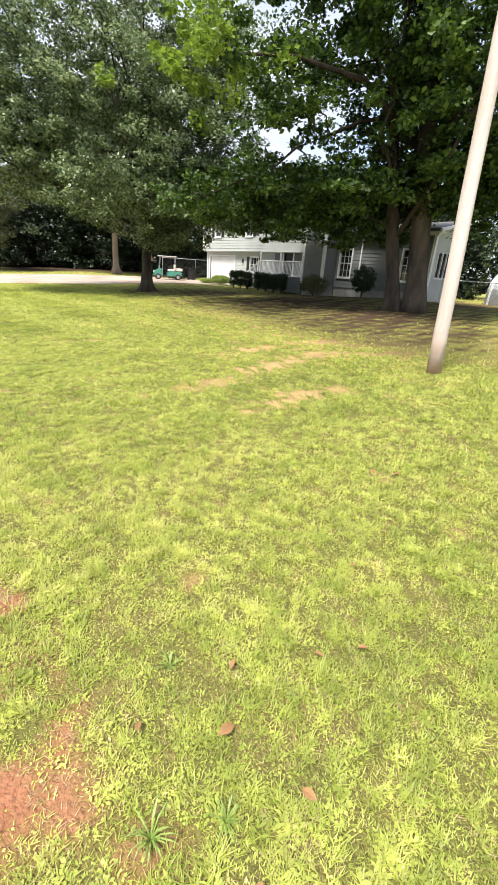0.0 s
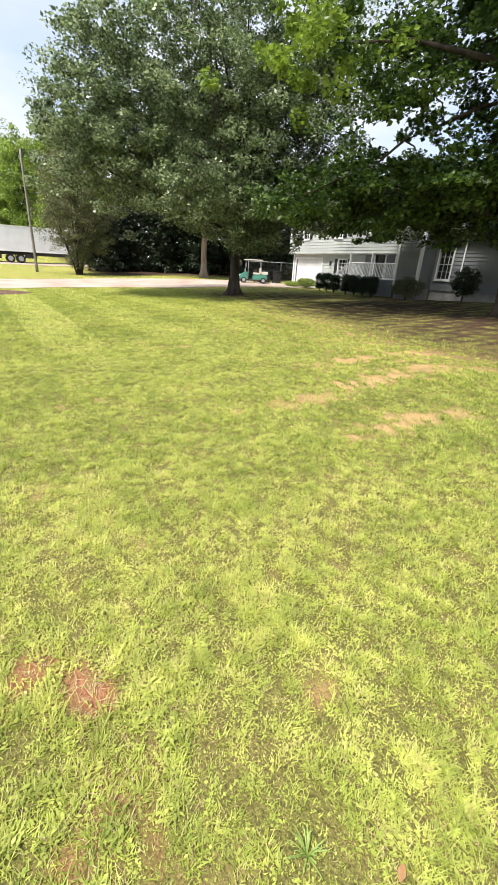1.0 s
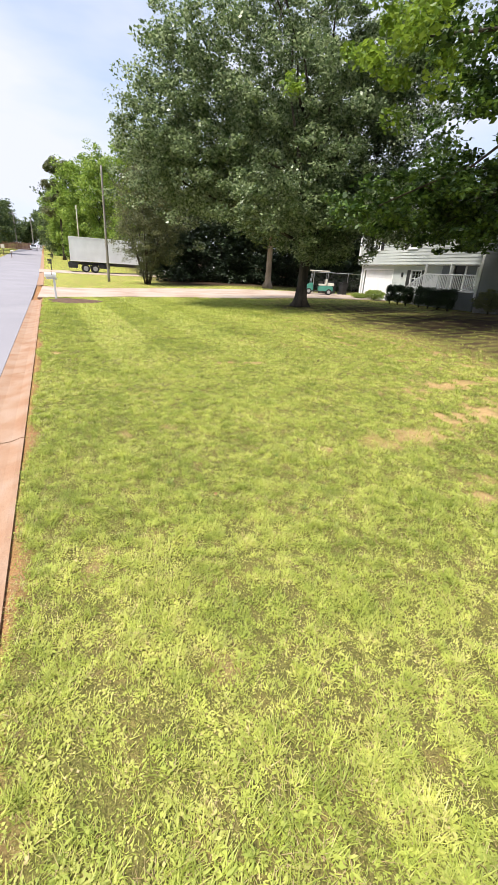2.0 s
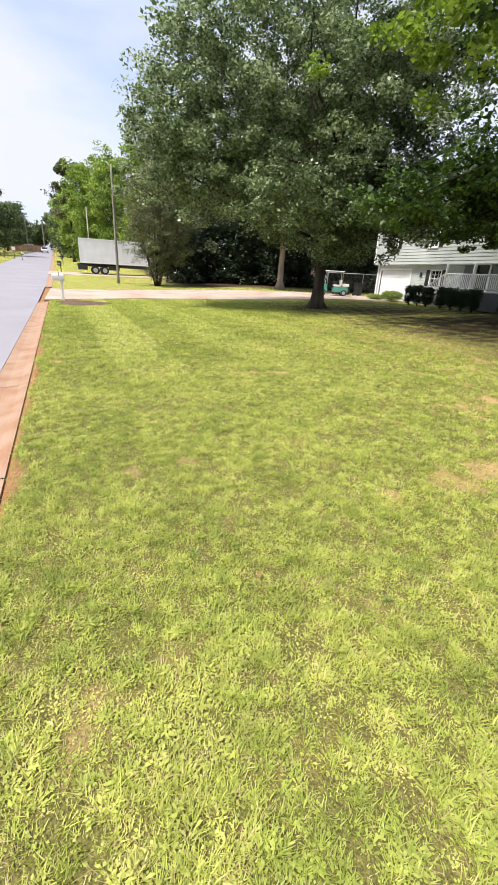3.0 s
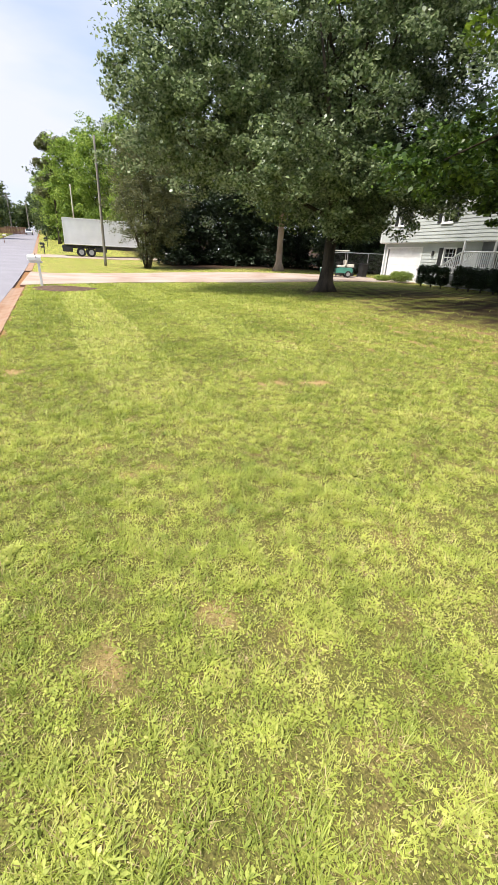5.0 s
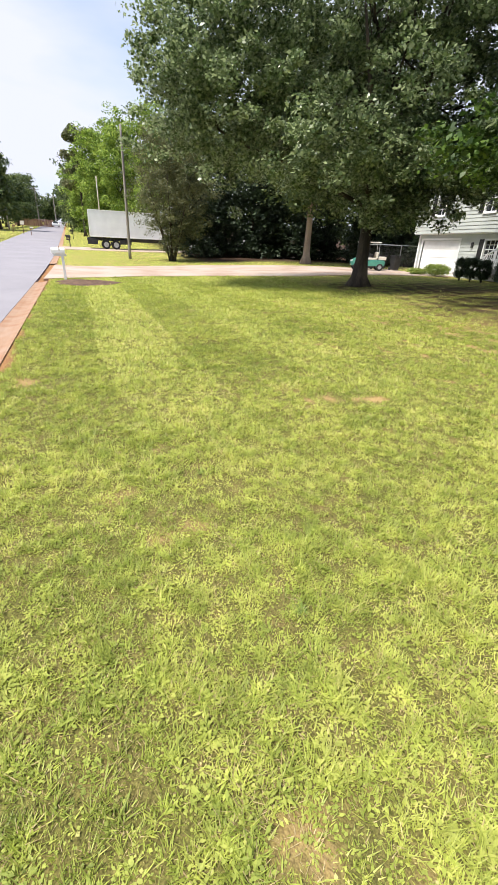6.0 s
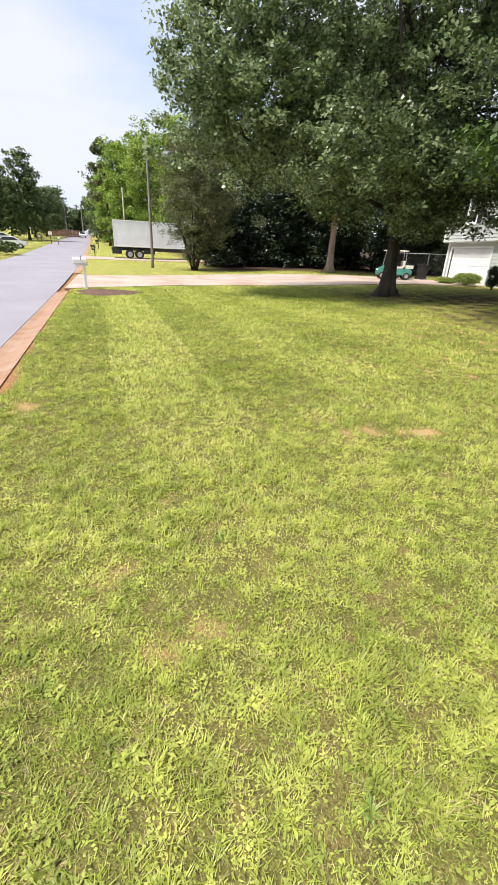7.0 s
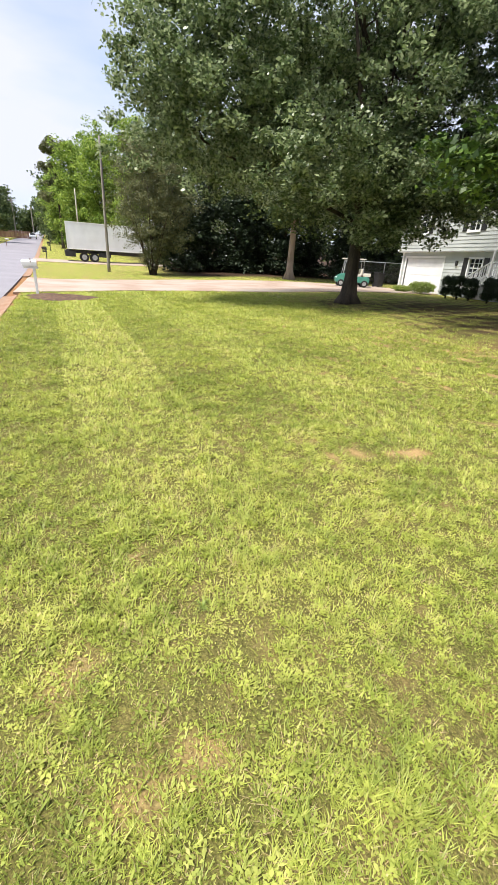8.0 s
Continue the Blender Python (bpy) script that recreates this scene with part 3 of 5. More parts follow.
# the two-stemmed shade tree before the house
# the crown blob at height 12 is added mostly out of view, to deepen ground shade
shade = tree("shade_tree", (15.75, 9.85), (-0.8, 1.3, 8.5), 0.27,
     [((0.2, 1.5, 9.2), (6.0, 6.5, 3.8)), ((-2.2, -0.6, 12.0), (5.6, 6.0, 2.8)), ((-2.6, 4.6, 3.9), (3.4, 3.0, 1.3)), ((-4.6, 6.0, 3.7), (2.2, 2.2, 0.95)), ((0.4, 6.6, 3.8), (3.4, 3.0, 1.4)), ((2.0, 3.4, 3.7), (3.4, 3.0, 1.25)), ((-1.4, 1.6, 4.0), (3.2, 2.6, 1.2)), ((0.5, 0.2, 4.3), (3.0, 2.6, 1.2)), ((1.5, -1.8, 4.4), (3.2, 2.6, 1.3)), ((-4.2, 2.6, 6.4), (2.6, 2.6, 1.4)), ((1.0, -3.0, 6.8), (5.5, 5.0, 2.6)), ((2.5, 0.5, 5.2), (3.2, 3.6, 1.5)), ((3.2, 9.0, 5.0), (3.5, 3.5, 1.7)), ((3.5, -4.5, 4.6), (3.5, 3.5, 1.4))],
     LEAF_B, BARK, "tall shade tree with a forked trunk and hanging green boughs", 175000, 0.175, 1600, 23, limbs=18, clump_r=0.62, flat=0.42, shell=0.4)
part("second_trunk", trunk_mesh([(0.45, -0.62, 0), (0.43, -0.6, 0.5), (0.38, -0.55, 1.2), (0.25, -0.35, 3.0), (0.1, -0.05, 5.5), (0.0, 0.4, 9.5)], [0.44, 0.40, 0.38, 0.35, 0.3, 0.2], 0.3, 4), BARK, shade, smooth=True)
rs = np.random.RandomState(77)
# bough coloured as if sunlit, on the same tree as the darker leaves
leaf_cloud("young_bough", np.array([-7.4, 2.8, 6.7]) + rs.normal(0, 1, (26, 3)) * np.array([0.9, 1.3, 0.7]), rs.uniform(0.3, 0.6, 26), 2600, 0.16, LEAF_B_SUNLIT, shade, 78, "yellow-green leaves with sunlight put into their colour")
part("limb", tube([(0.1, 0.2, 5.5), (-2.6, 0.9, 6.9), (-4.8, 1.8, 7.1), (-7.4, 2.8, 6.7)], [0.14, 0.09, 0.05, 0.02], 7), BARK, shade, smooth=True)

# pale-barked tree beyond the driveway
tree("pale_trunk_tree", (17.3, 41.2), (0.2, 0.3, 12.0), 0.29, [((0, 0, 11.5), (5.5, 5.5, 5.5)), ((-1.5, -1, 5.6), (3.5, 3.5, 1.8)), ((2, 0, 6.6), (3.5, 3.5, 2)), ((0.2, -1.6, 4.4), (2.4, 1.6, 1.0))],
     LEAF_WOOD, BARK_PALE, "tall tree with a pale pinkish trunk beside the driveway", 26000, 0.28, 420, 31, limbs=8, clump_r=1.0, flare=0.75)
# many-stemmed tree by the street
st = tree("many_stemmed_tree", (6.1, 43.6), (0.1, 0.1, 5.0), 0.09, [((0.3, 0, 6.9), (3.1, 3.1, 2.3)), ((0.3, 0, 4.6), (3.4, 3.4, 2.2)), ((0.2, 0, 2.5), (2.3, 2.3, 1.3)), ((-0.3, 0, 8.6), (1.8, 1.8, 1.3)), ((0.2, 0, 1.5), (1.5, 1.5, 0.8))],
     LEAF_DULL, BARK, "dull green many-stemmed ornamental tree on the verge", 52000, 0.125, 800, 41, limbs=6, clump_r=0.5)
for k in range(11):
    a = k * 0.9
    part("stem", tube([(0.2 * math.cos(a), 0.2 * math.sin(a), 0.0), (0.5 * math.cos(a), 0.5 * math.sin(a), 1.2), (1.3 * math.cos(a), 1.3 * math.sin(a), 3.4), (2.3 * math.cos(a), 2.3 * math.sin(a), 6.2)], [0.07, 0.055, 0.04, 0.015], 7), BARK, st, smooth=True)

# dark cedars in a row behind the driveway
for k, (cx, cy, h) in enumerate([(9.4, 49.5, 8.5), (12.6, 51.0, 9.5), (15.0, 49.5, 10.0), (17.6, 50.5, 10.5), (20.0, 48.5, 10.0), (23.0, 49.0, 11.0), (26.0, 46.0, 10.5), (28.6, 42.5, 10.0), (31.0, 46.0, 11.5), (24.5, 42.8, 8.0), (33.5, 16.5, 9.0), (35.0, 12.5, 10.0), (35.5, 8.5, 9.0), (36.5, 4.5, 10.0), (37.0, 0.5, 9.5), (36.0, 20.5, 10.0)]):
    lo = 0.6 if k != 1 else 1.0
    tree("cedar_tree", (cx, cy), (0.1, 0.1, h * 0.8), 0.17, [((0, 0, 0.8), (2.5, 2.5, 0.8)), ((0, 0, lo + 1.7), (2.3, 2.3, 1.7)), ((0, 0, h * 0.5), (2.0, 2.0, h * 0.25)), ((0, 0, h * 0.78), (1.2, 1.2, h * 0.22))],
         LEAF_DARK, BARK, "dark evergreen with boughs close to the ground", 7600, 0.30, 300, 50 + k, limbs=4, clump_r=0.7, group="dark evergreens")

# woodland behind the street, the driveway and the house
WOODS = [(0.8, 92, 16.5), (4.5, 86, 18), (9.0, 82, 19), (14, 76, 19), (19, 70, 18), (24, 64, 19), (30, 60, 20), (-1.6, 104, 14), (-4.0, 120, 15), (-5.5, 138, 13), (36, 54, 15), (40, 46, 13), (43, 38, 13), (45, 30, 12), (46, 22, 13), (47, 14, 14), (46, 6, 13), (47, -3, 14), (12, 64, 15), (20, 58, 15)]
for k, (cx, cy, h) in enumerate(WOODS):
    near = k in (0, 1, 2, 7)
    tree("woodland_tree", (cx, cy), (0.3, 0.2, h * 0.7), 0.26, [((0, 0, h * 0.62), (4.2, 4.2, h * 0.34)), ((0.5, -0.8, h * 0.32), (3.9, 3.9, h * 0.22)), ((-0.8, 0.4, h * 0.86), (2.4, 2.4, h * 0.14)), ((0, 0, h * 0.12), (3.2, 3.2, h * 0.10))],
         LEAF_SPRING if near else LEAF_WOOD, BARK, "tall leafy tree at the edge of the wood", 26000 if near else 7000, 0.33 if near else 0.46, 300 if near else 230, 100 + k, limbs=4, clump_r=1.15, group="woodland trees")
# pine beside the bright trees
tree("pine_tree", (-2.6, 97), (0.2, 0.1, 17), 0.2, [((0, 0, 15.5), (2.6, 2.6, 1.6)), ((-0.8, 0, 12.6), (2.4, 2.2, 1.0)), ((0.5, 0, 10.4), (2.6, 2.6, 0.9)), ((-1.2, 0, 8.4), (2.2, 2.2, 0.8))],
     LEAF_DULL, BARK, "thin pine with open tufted branches", 9000, 0.34, 90, 140, limbs=10, clump_r=0.7)
# trees across the street and at its far end
for k, (cx, cy, h) in enumerate([(-19.5, 112, 16), (-24, 106, 13), (-28, 99, 13), (-33, 92, 13), (-25, 122, 12), (-39, 86, 14), (-46, 78, 15), (-22, 132, 12), (-21.5, 146, 12), (-22, 160, 13), (-25, 172, 14), (-24, 188, 15), (-29, 166, 14), (-9.0, 182, 12), (-8.0, 160, 12)]):
    tree("roadside_tree", (cx, cy), (0.2, 0.3, h * 0.7), 0.25, [((0, 0, h * 0.62), (3.8, 3.8, h * 0.34)), ((0.4, -0.5, h * 0.33), (4.0, 4.0, h * 0.24)), ((0.8, 0, h * 0.9), (1.8, 1.8, h * 0.12))],
         LEAF_WOOD, BARK, "leafy tree across the street", 6000, 0.56, 200, 160 + k, limbs=4, clump_r=1.1, group="trees across the street")
for k in range(22):
    cx, cy, h = -72 + k * 4.4 + 2 * math.sin(k * 2.1), 268 + 8 * math.sin(k * 1.3), 13.5 + 3.0 * math.sin(k * 1.7)
    tree("distant_tree", (cx, cy), (0.2, 0.3, h * 0.7), 0.3, [((0, 0, h * 0.58), (4.8, 4.8, h * 0.40)), ((0.5, 0, h * 0.28), (5.0, 5.0, h * 0.26))],
         LEAF_WOOD, BARK, "leafy tree at the far end of the road", 2600, 1.0, 140, 190 + k, limbs=3, clump_r=1.4, group="far treeline")


# ---- shrubs ----
def shrub(name, x, y, rx, ry, h, mat, label, count, size, seed, stem=0.12, group="", boxy=2.0):
    z = gz(x, y)
    root = empty(name, Matrix.Translation((x, y, z - 0.02)), label, "shrub", group)
    r = np.random.RandomState(seed)
    part("stem", tube([(0, 0, 0), (0.03, 0.02, h * 0.3), (0.05, 0.0, h * 0.7)], [0.05, 0.04, 0.02], 7), BARK, root, smooth=True)
    d = r.normal(0, 1, (260, 3))
    d = np.sign(d) * np.abs(d / np.linalg.norm(d, axis=1)[:, None]) ** (2 / boxy)
    rad = r.uniform(0.55, 1, 260)[:, None]
    c = d * rad * np.array([rx, ry, h * (1 - stem) / 2]) + np.array([0, 0, h * (1 + stem) / 2])
    leaf_cloud("foliage", c, np.full(260, 0.13), count, size, mat, root, seed + 1)
    return root


for k in range(3):
    shrub("hedge_shrub", 20.0, 26.05 - k * 0.80, 0.36, 0.27, 1.24 + 0.05 * math.sin(k * 2.3), HEDGE, "dark clipped evergreen shrub before the porch", 6500, 0.06, 300 + k, group="clipped shrubs before the porch", boxy=3.0)
for k in range(4):
    shrub("hedge_shrub", 20.0, 23.25 - k * 0.78, 0.36, 0.27, 1.24 + 0.05 * math.sin(k * 1.9 + 1), HEDGE, "dark clipped evergreen shrub before the porch", 6500, 0.06, 310 + k, group="clipped shrubs before the porch", boxy=3.0)
shrub("round_shrub", 21.5, 15.7, 0.72, 0.75, 1.75, HEDGE, "dark upright rounded shrub beside the house wall", 7000, 0.075, 320)
shrub("spreading_shrub", 20.6, 18.7, 0.7, 1.1, 1.25, LEAF_DULL, "loose leggy shrub at the corner of the porch", 4500, 0.08, 321)
shrub("spreading_shrub", 21.2, 29.4, 0.55, 1.15, 0.75, SHRUB, "pale green leafy shrub before the garage door", 5200, 0.08, 322)
shrub("spreading_shrub", 20.9, 31.0, 0.45, 0.8, 0.4, SHRUB, "low pale green leafy shrub before the garage door", 2600, 0.08, 323)
shrub("roadside_bush", -12.6, 59.5, 2.2, 2.4, 1.4, LEAF_WOOD, "wide green bush beside the street", 9000, 0.16, 324)


# ---- house ----
HX, HY, HZ = 22.6, 24.0, 0.38
house = empty("house", Matrix.Translation((HX, HY, HZ)), "two-storey house with grey lapped siding, white trim and garage", "house")


def wall_rects(y0, y1, z0, z1, holes):
    """The wall's face cut into rectangles round its holes."""
    yc = sorted({y0, y1, *[min(max(v, y0), y1) for h in holes for v in h[:2]]})
    zc = sorted({z0, z1, *[min(max(v, z0), z1) for h in holes for v in h[2:]]})
    out = []
    for a, c in zip(yc, yc[1:]):
        for d, e in zip(zc, zc[1:]):
            my, mz = (a + c) / 2, (d + e) / 2
            if not any(h[0] < my < h[1] and h[2] < mz < h[3] for h in holes):
                out.append((a, c, d, e))
    return out


def siding_wall(x, y0, y1, z0, z1, holes, mat, label="", pitch=0.20):
    """A wall that faces -x at x: a slab with real openings and lapped boards on it. World metres."""
    bm = bmesh.new()
    for a, c, d, e in wall_rects(y0, y1, z0, z1, holes):
        add_box(bm, ((x + 0.09) - HX, (a + c) / 2 - HY, (d + e) / 2 - HZ), (0.16, c - a, e - d))
    k = 0
    z = z0
    while z < z1 - 0.02:
        zt = min(z + pitch, z1)
        cuts = [(h[0], h[1]) for h in holes if h[2] < (z + zt) / 2 < h[3]]
        runs, at_y = [], y0
        for a, c in sorted(cuts):
            if a > at_y:
                runs.append((at_y, a))
            at_y = max(at_y, c)
        if at_y < y1:
            runs.append((at_y, y1))
        for a, c in runs:
            q = [(x - 0.030 - HX, z - HZ), (x - 0.002 - HX, zt - HZ), (x + 0.012 - HX, zt - HZ), (x + 0.012 - HX, z - HZ)]
            va = [bm.verts.new((p, a - HY, h)) for p, h in q]
            vc = [bm.verts.new((p, c - HY, h)) for p, h in q]
            bm.faces.new(va)
            bm.faces.new(vc[::-1])
            for i in range(4):
                bm.faces.new((va[i], vc[i], vc[(i + 1) % 4], va[(i + 1) % 4]))
        z, k = zt, k + 1
    bmesh.ops.recalc_face_normals(bm, faces=bm.faces)
    return part("wall", bm, mat, house, label)


def hbox(x0, x1, y0, y1, z0, z1, bevel=0.0):
    return box(((x0 + x1) / 2 - HX, (y0 + y1) / 2 - HY, (z0 + z1) / 2 - HZ), (abs(x1 - x0), abs(y1 - y0), abs(z1 - z0)), bevel)


def hwindow(x, y0, y1, z0, z1, rows=2, cols=2, shutters=False):
    """A sash window in an opening of the wall at x."""
    w = part("window", hbox(x + 0.07, x + 0.085, y0 + 0.03, y1 - 0.03, z0 + 0.03, z1 - 0.03), GLASS, house, "dark glazed sash window with white frame")
    bm = bmesh.new()
    t = 0.07
    for a, c, d, e in ((y0 - t, y0 + 0.02, z0 - t, z1 + t), (y1 - 0.02, y1 + t, z0 - t, z1 + t), (y0 + 0.02, y1 - 0.02, z1 - 0.02, z1 + t), (y0 + 0.02, y1 - 0.02, z0 - t, z0 + 0.02)):
        add_box(bm, (x + 0.0 - HX, (a + c) / 2 - HY, (d + e) / 2 - HZ), (0.12, c - a, e - d))
    part("frame", bm, WHITE, w)
    for i in range(1, cols):
        yy = y0 + (y1 - y0) * i / cols
        part("glazing_bar", hbox(x + 0.035, x + 0.068, yy - 0.013, yy + 0.013, z0 + 0.02, z1 - 0.02), WHITE, w)
    for i in range(1, rows):
        zz = z0 + (z1 - z0) * i / rows
        k = 0.025 if i * 2 == rows else 0.012
        part("glazing_bar", hbox(x + 0.03, x + 0.066, y0 + 0.02, y1 - 0.02, zz - k, zz + k), WHITE, w)
    part("sill", hbox(x - 0.09, x - 0.025, y0 - 0.1, y1 + 0.1, z0 - 0.11, z0 - 0.072), WHITE, w)
    if shutters:
        for a, c in ((y0 - 0.44, y0 - 0.09), (y1 + 0.09, y1 + 0.44)):
            s = part("shutter", hbox(x - 0.055, x - 0.026, a, c, z0 - 0.04, z1 + 0.04, 0.006), BLACK, house, "black louvred shutter")
            for i in range(9):
                zz = z0 + (z1 - z0) * (i + 0.5) / 9
                part("slat", hbox(x - 0.066, x - 0.057, a + 0.05, c - 0.05, zz - 0.04, zz + 0.03), BLACK, s)


GARAGE_HOLE = (29.5, 32.98, 0.3, 2.58)
WIN1 = (26.45, 27.40, 1.55, 2.58)
siding_wall(22.6, 24.6, 33.42, 0.36, 2.95, [GARAGE_HOLE, WIN1], SIDING_LIGHT, "pale grey lapped siding")
hwindow(22.6, *WIN1, rows=4, cols=3, shutters=True)
gd = part("garage_door", hbox(22.68, 22.72, 29.5, 32.98, 0.36, 2.58), WHITE, house, "white panelled garage door, shut")
for r in range(4):
    for c in range(4):
        part("panel", hbox(22.665, 22.679, 29.58 + c * 0.85, 29.58 + c * 0.85 + 0.76, 0.44 + r * 0.545, 0.44 + r * 0.545 + 0.44, 0.005), WHITE, gd)
for a, c in ((29.36, 29.5), (32.98, 33.12)):
    part("trim", hbox(22.555, 22.66, a, c, 0.36, 2.70), WHITE, house)
part("trim", hbox(22.55, 22.66, 29.5, 32.98, 2.58, 2.70), WHITE, house)
part("corner_board", hbox(22.55, 22.70, 33.33, 33.46, 0.36, 2.94), WHITE, house)
part("wall_lamp", hbox(22.48, 22.575, 28.25, 28.4, 2.15, 2.45, 0.02), BLACK, house, "small dark wall lamp")
# upper storey overhanging the garage
UP = [(31.0, 31.8, 4.05, 5.45), (26.9, 27.7, 4.05, 5.45)]
siding_wall(22.25, 20.4, 33.6, 2.98, 5.9, UP, SIDING_LIGHT, "pale grey lapped siding")
for h in UP:
    hwindow(22.25, *h, rows=4, cols=2, shutters=True)
part("soffit", hbox(22.25, 22.75, 20.4, 33.6, 2.93, 2.976), WHITE, house)
part("corner_board", hbox(22.20, 22.32, 33.53, 33.65, 2.98, 5.9), WHITE, house)
# end wall of the garage and the far walls that close the house
part("wall", hbox(22.77, 31.0, 33.22, 33.40, 0.3, 5.9), SIDING_LIGHT, house, "pale grey siding of the gable end")
part("wall", hbox(30.8, 31.0, 18.6, 33.2, 0.3, 5.9), SIDING, house)
part("wall", hbox(25.2, 25.38, 12.6, 18.55, 0.3, 3.9), SIDING, house)
part("wall", hbox(22.8, 30.78, 18.56, 18.74, 0.3, 5.9), SIDING, house)
bm = bmesh.new()
for a, c, d, e in wall_rects(22.8, 25.4, 0.6, 3.9, [(23.2, 24.6, 1.9, 3.1)]):
    add_box(bm, ((a + c) / 2 - HX, 12.5 - HY, (d + e) / 2 - HZ), (c - a, 0.16, e - d))
for k in range(16):
    zz = 0.62 + 0.2 * k
    for a, c in ([(22.8, 23.2), (24.6, 25.4)] if 1.8 < zz < 3.05 else [(22.8, 25.4)]):
        add_box(bm, ((a + c) / 2 - HX, 12.41 - HY, zz + 0.03 - HZ), (c - a, 0.03, 0.06))
part("wall", bm, SIDING_LIGHT, house, "pale siding of the end wall")
ewin = part("window", hbox(23.2, 24.6, 12.46, 12.48, 1.9, 3.1), GLASS, house, "dark triple window with white mullions")
for xx in (23.2, 23.67, 24.13, 24.6):
    part("mullion", hbox(xx - 0.035, xx + 0.035, 12.38, 12.455, 1.86, 3.14), WHITE, ewin)
part("sill", hbox(23.1, 24.7, 12.34, 12.375, 1.80, 1.86), WHITE, ewin)
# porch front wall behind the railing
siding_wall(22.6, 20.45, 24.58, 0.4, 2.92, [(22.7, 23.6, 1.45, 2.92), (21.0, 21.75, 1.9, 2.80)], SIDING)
hwindow(22.6, 21.0, 21.75, 1.9, 2.80, rows=4, cols=2)
fd = part("front_door", hbox(22.68, 22.72, 22.72, 23.58, 1.46, 2.90), BLACK, house, "dark front door under the porch")
part("handle", tube([(0.06, -0.55, 1.95), (0.02, -0.55, 1.95)], [0.03, 0.03], 8), STEEL, fd)
for a, c in ((22.58, 22.7), (23.6, 23.72)):
    part("trim", hbox(22.55, 22.66, a, c, 1.45, 2.92), WHITE, house)
# porch deck, posts, railing and steps
for i in range(9):
    part("deck_board", hbox(21.25 + i * 0.15, 21.25 + i * 0.15 + 0.142, 20.42, 24.75, 1.36, 1.40), BLOCK, house)
part("porch_skirt", hbox(21.27, 21.33, 20.45, 24.7, 0.4, 1.355), SIDING, house)
for y in (20.5, 22.6, 24.68):
    part("porch_post", hbox(21.27, 21.37, y - 0.05, y + 0.05, 1.40, 2.93), WHITE, house)


def rail_run(a, c, za, zc, x):
    rl = part("railing", hbox(x - 0.03, x + 0.03, min(a, c), max(a, c), -0.02, 0.02), WHITE, house, "white painted baluster railing")
    bm = bmesh.new()
    add_tube(bm, [(x - HX, a - HY, za - HZ), (x - HX, c - HY, zc - HZ)], [0.045, 0.045], 6)
    add_tube(bm, [(x - HX, a - HY, za - 0.78 - HZ), (x - HX, c - HY, zc - 0.78 - HZ)], [0.035, 0.035], 6)
    bm.to_mesh(rl.data)
    bm.free()
    k = max(2, int(abs(c - a) / 0.13))
    for i in range(k + 1):
        t = i / k
        y, z = a + (c - a) * t, za + (zc - za) * t
        part("baluster", hbox(x - 0.02, x + 0.02, y - 0.02, y + 0.02, z - 0.79, z - 0.01), WHITE, rl)


rail_run(20.5, 24.68, 2.33, 2.33, 21.3)
rail_run(24.75, 26.3, 2.33, 1.45, 21.3)
rail_run(24.75, 26.3, 2.33, 1.45, 22.45)
part("newel_post", hbox(21.25, 21.35, 26.28, 26.38, 0.42, 1.55), WHITE, house)
for i in range(5):
    part("step", hbox(21.3, 22.5, 24.76 + i * 0.29, 24.76 + i * 0.29 + 0.31, 0.42, 1.22 - i * 0.175), BLOCK, house)
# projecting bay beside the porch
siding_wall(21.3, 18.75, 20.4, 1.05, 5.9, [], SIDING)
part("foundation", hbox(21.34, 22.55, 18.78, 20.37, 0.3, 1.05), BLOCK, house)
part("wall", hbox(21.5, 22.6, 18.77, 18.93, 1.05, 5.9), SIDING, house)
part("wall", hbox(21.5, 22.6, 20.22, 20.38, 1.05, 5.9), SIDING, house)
for y in (18.75, 20.4):
    part("corner_board", hbox(21.24, 21.42, y - 0.07, y + 0.07, 1.05, 5.9), WHITE, house)
# right wing, in the shade
WIN3 = (17.58, 18.48, 1.62, 3.2)
WIN4 = (13.25, 14.1, 1.62, 3.2)
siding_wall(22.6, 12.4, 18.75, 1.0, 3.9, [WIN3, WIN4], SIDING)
hwindow(22.6, *WIN4, rows=4, cols=3)
hwindow(22.6, *WIN3, rows=4, cols=3)
part("foundation", hbox(22.63, 22.9, 12.42, 18.75, 0.3, 1.0), BLOCK, house)
part("corner_board", hbox(22.54, 22.72, 12.33, 12.47, 0.7, 3.9), WHITE, house)
part("downpipe", tube([(-0.09, 16.87 - HY, 0.6), (-0.09, 16.87 - HY, 3.4)], [0.045, 0.045], 8), WHITE, house)
part("gutter_rail", hbox(22.25, 22.4, 12.1, 18.7, 3.86, 3.98), WHITE, house)
part("eave", hbox(22.25, 22.8, 12.0, 18.7, 3.985, 4.05), WHITE, house)


def roof_slab(pts, name="roof"):
    bm = bmesh.new()
    lo = [bm.verts.new((p[0] - HX, p[1] - HY, p[2] - HZ)) for p in pts]
    hi = [bm.verts.new((p[0] - HX, p[1] - HY, p[2] - HZ + 0.14)) for p in pts]
    bm.faces.new(lo[::-1])
    bm.faces.new(hi)
    for i in range(4):
        bm.faces.new((lo[i], lo[(i + 1) % 4], hi[(i + 1) % 4], hi[i]))
    bmesh.ops.recalc_face_normals(bm, faces=bm.faces)
    return part(name, bm, SHINGLE, house, "dark grey shingle roof")


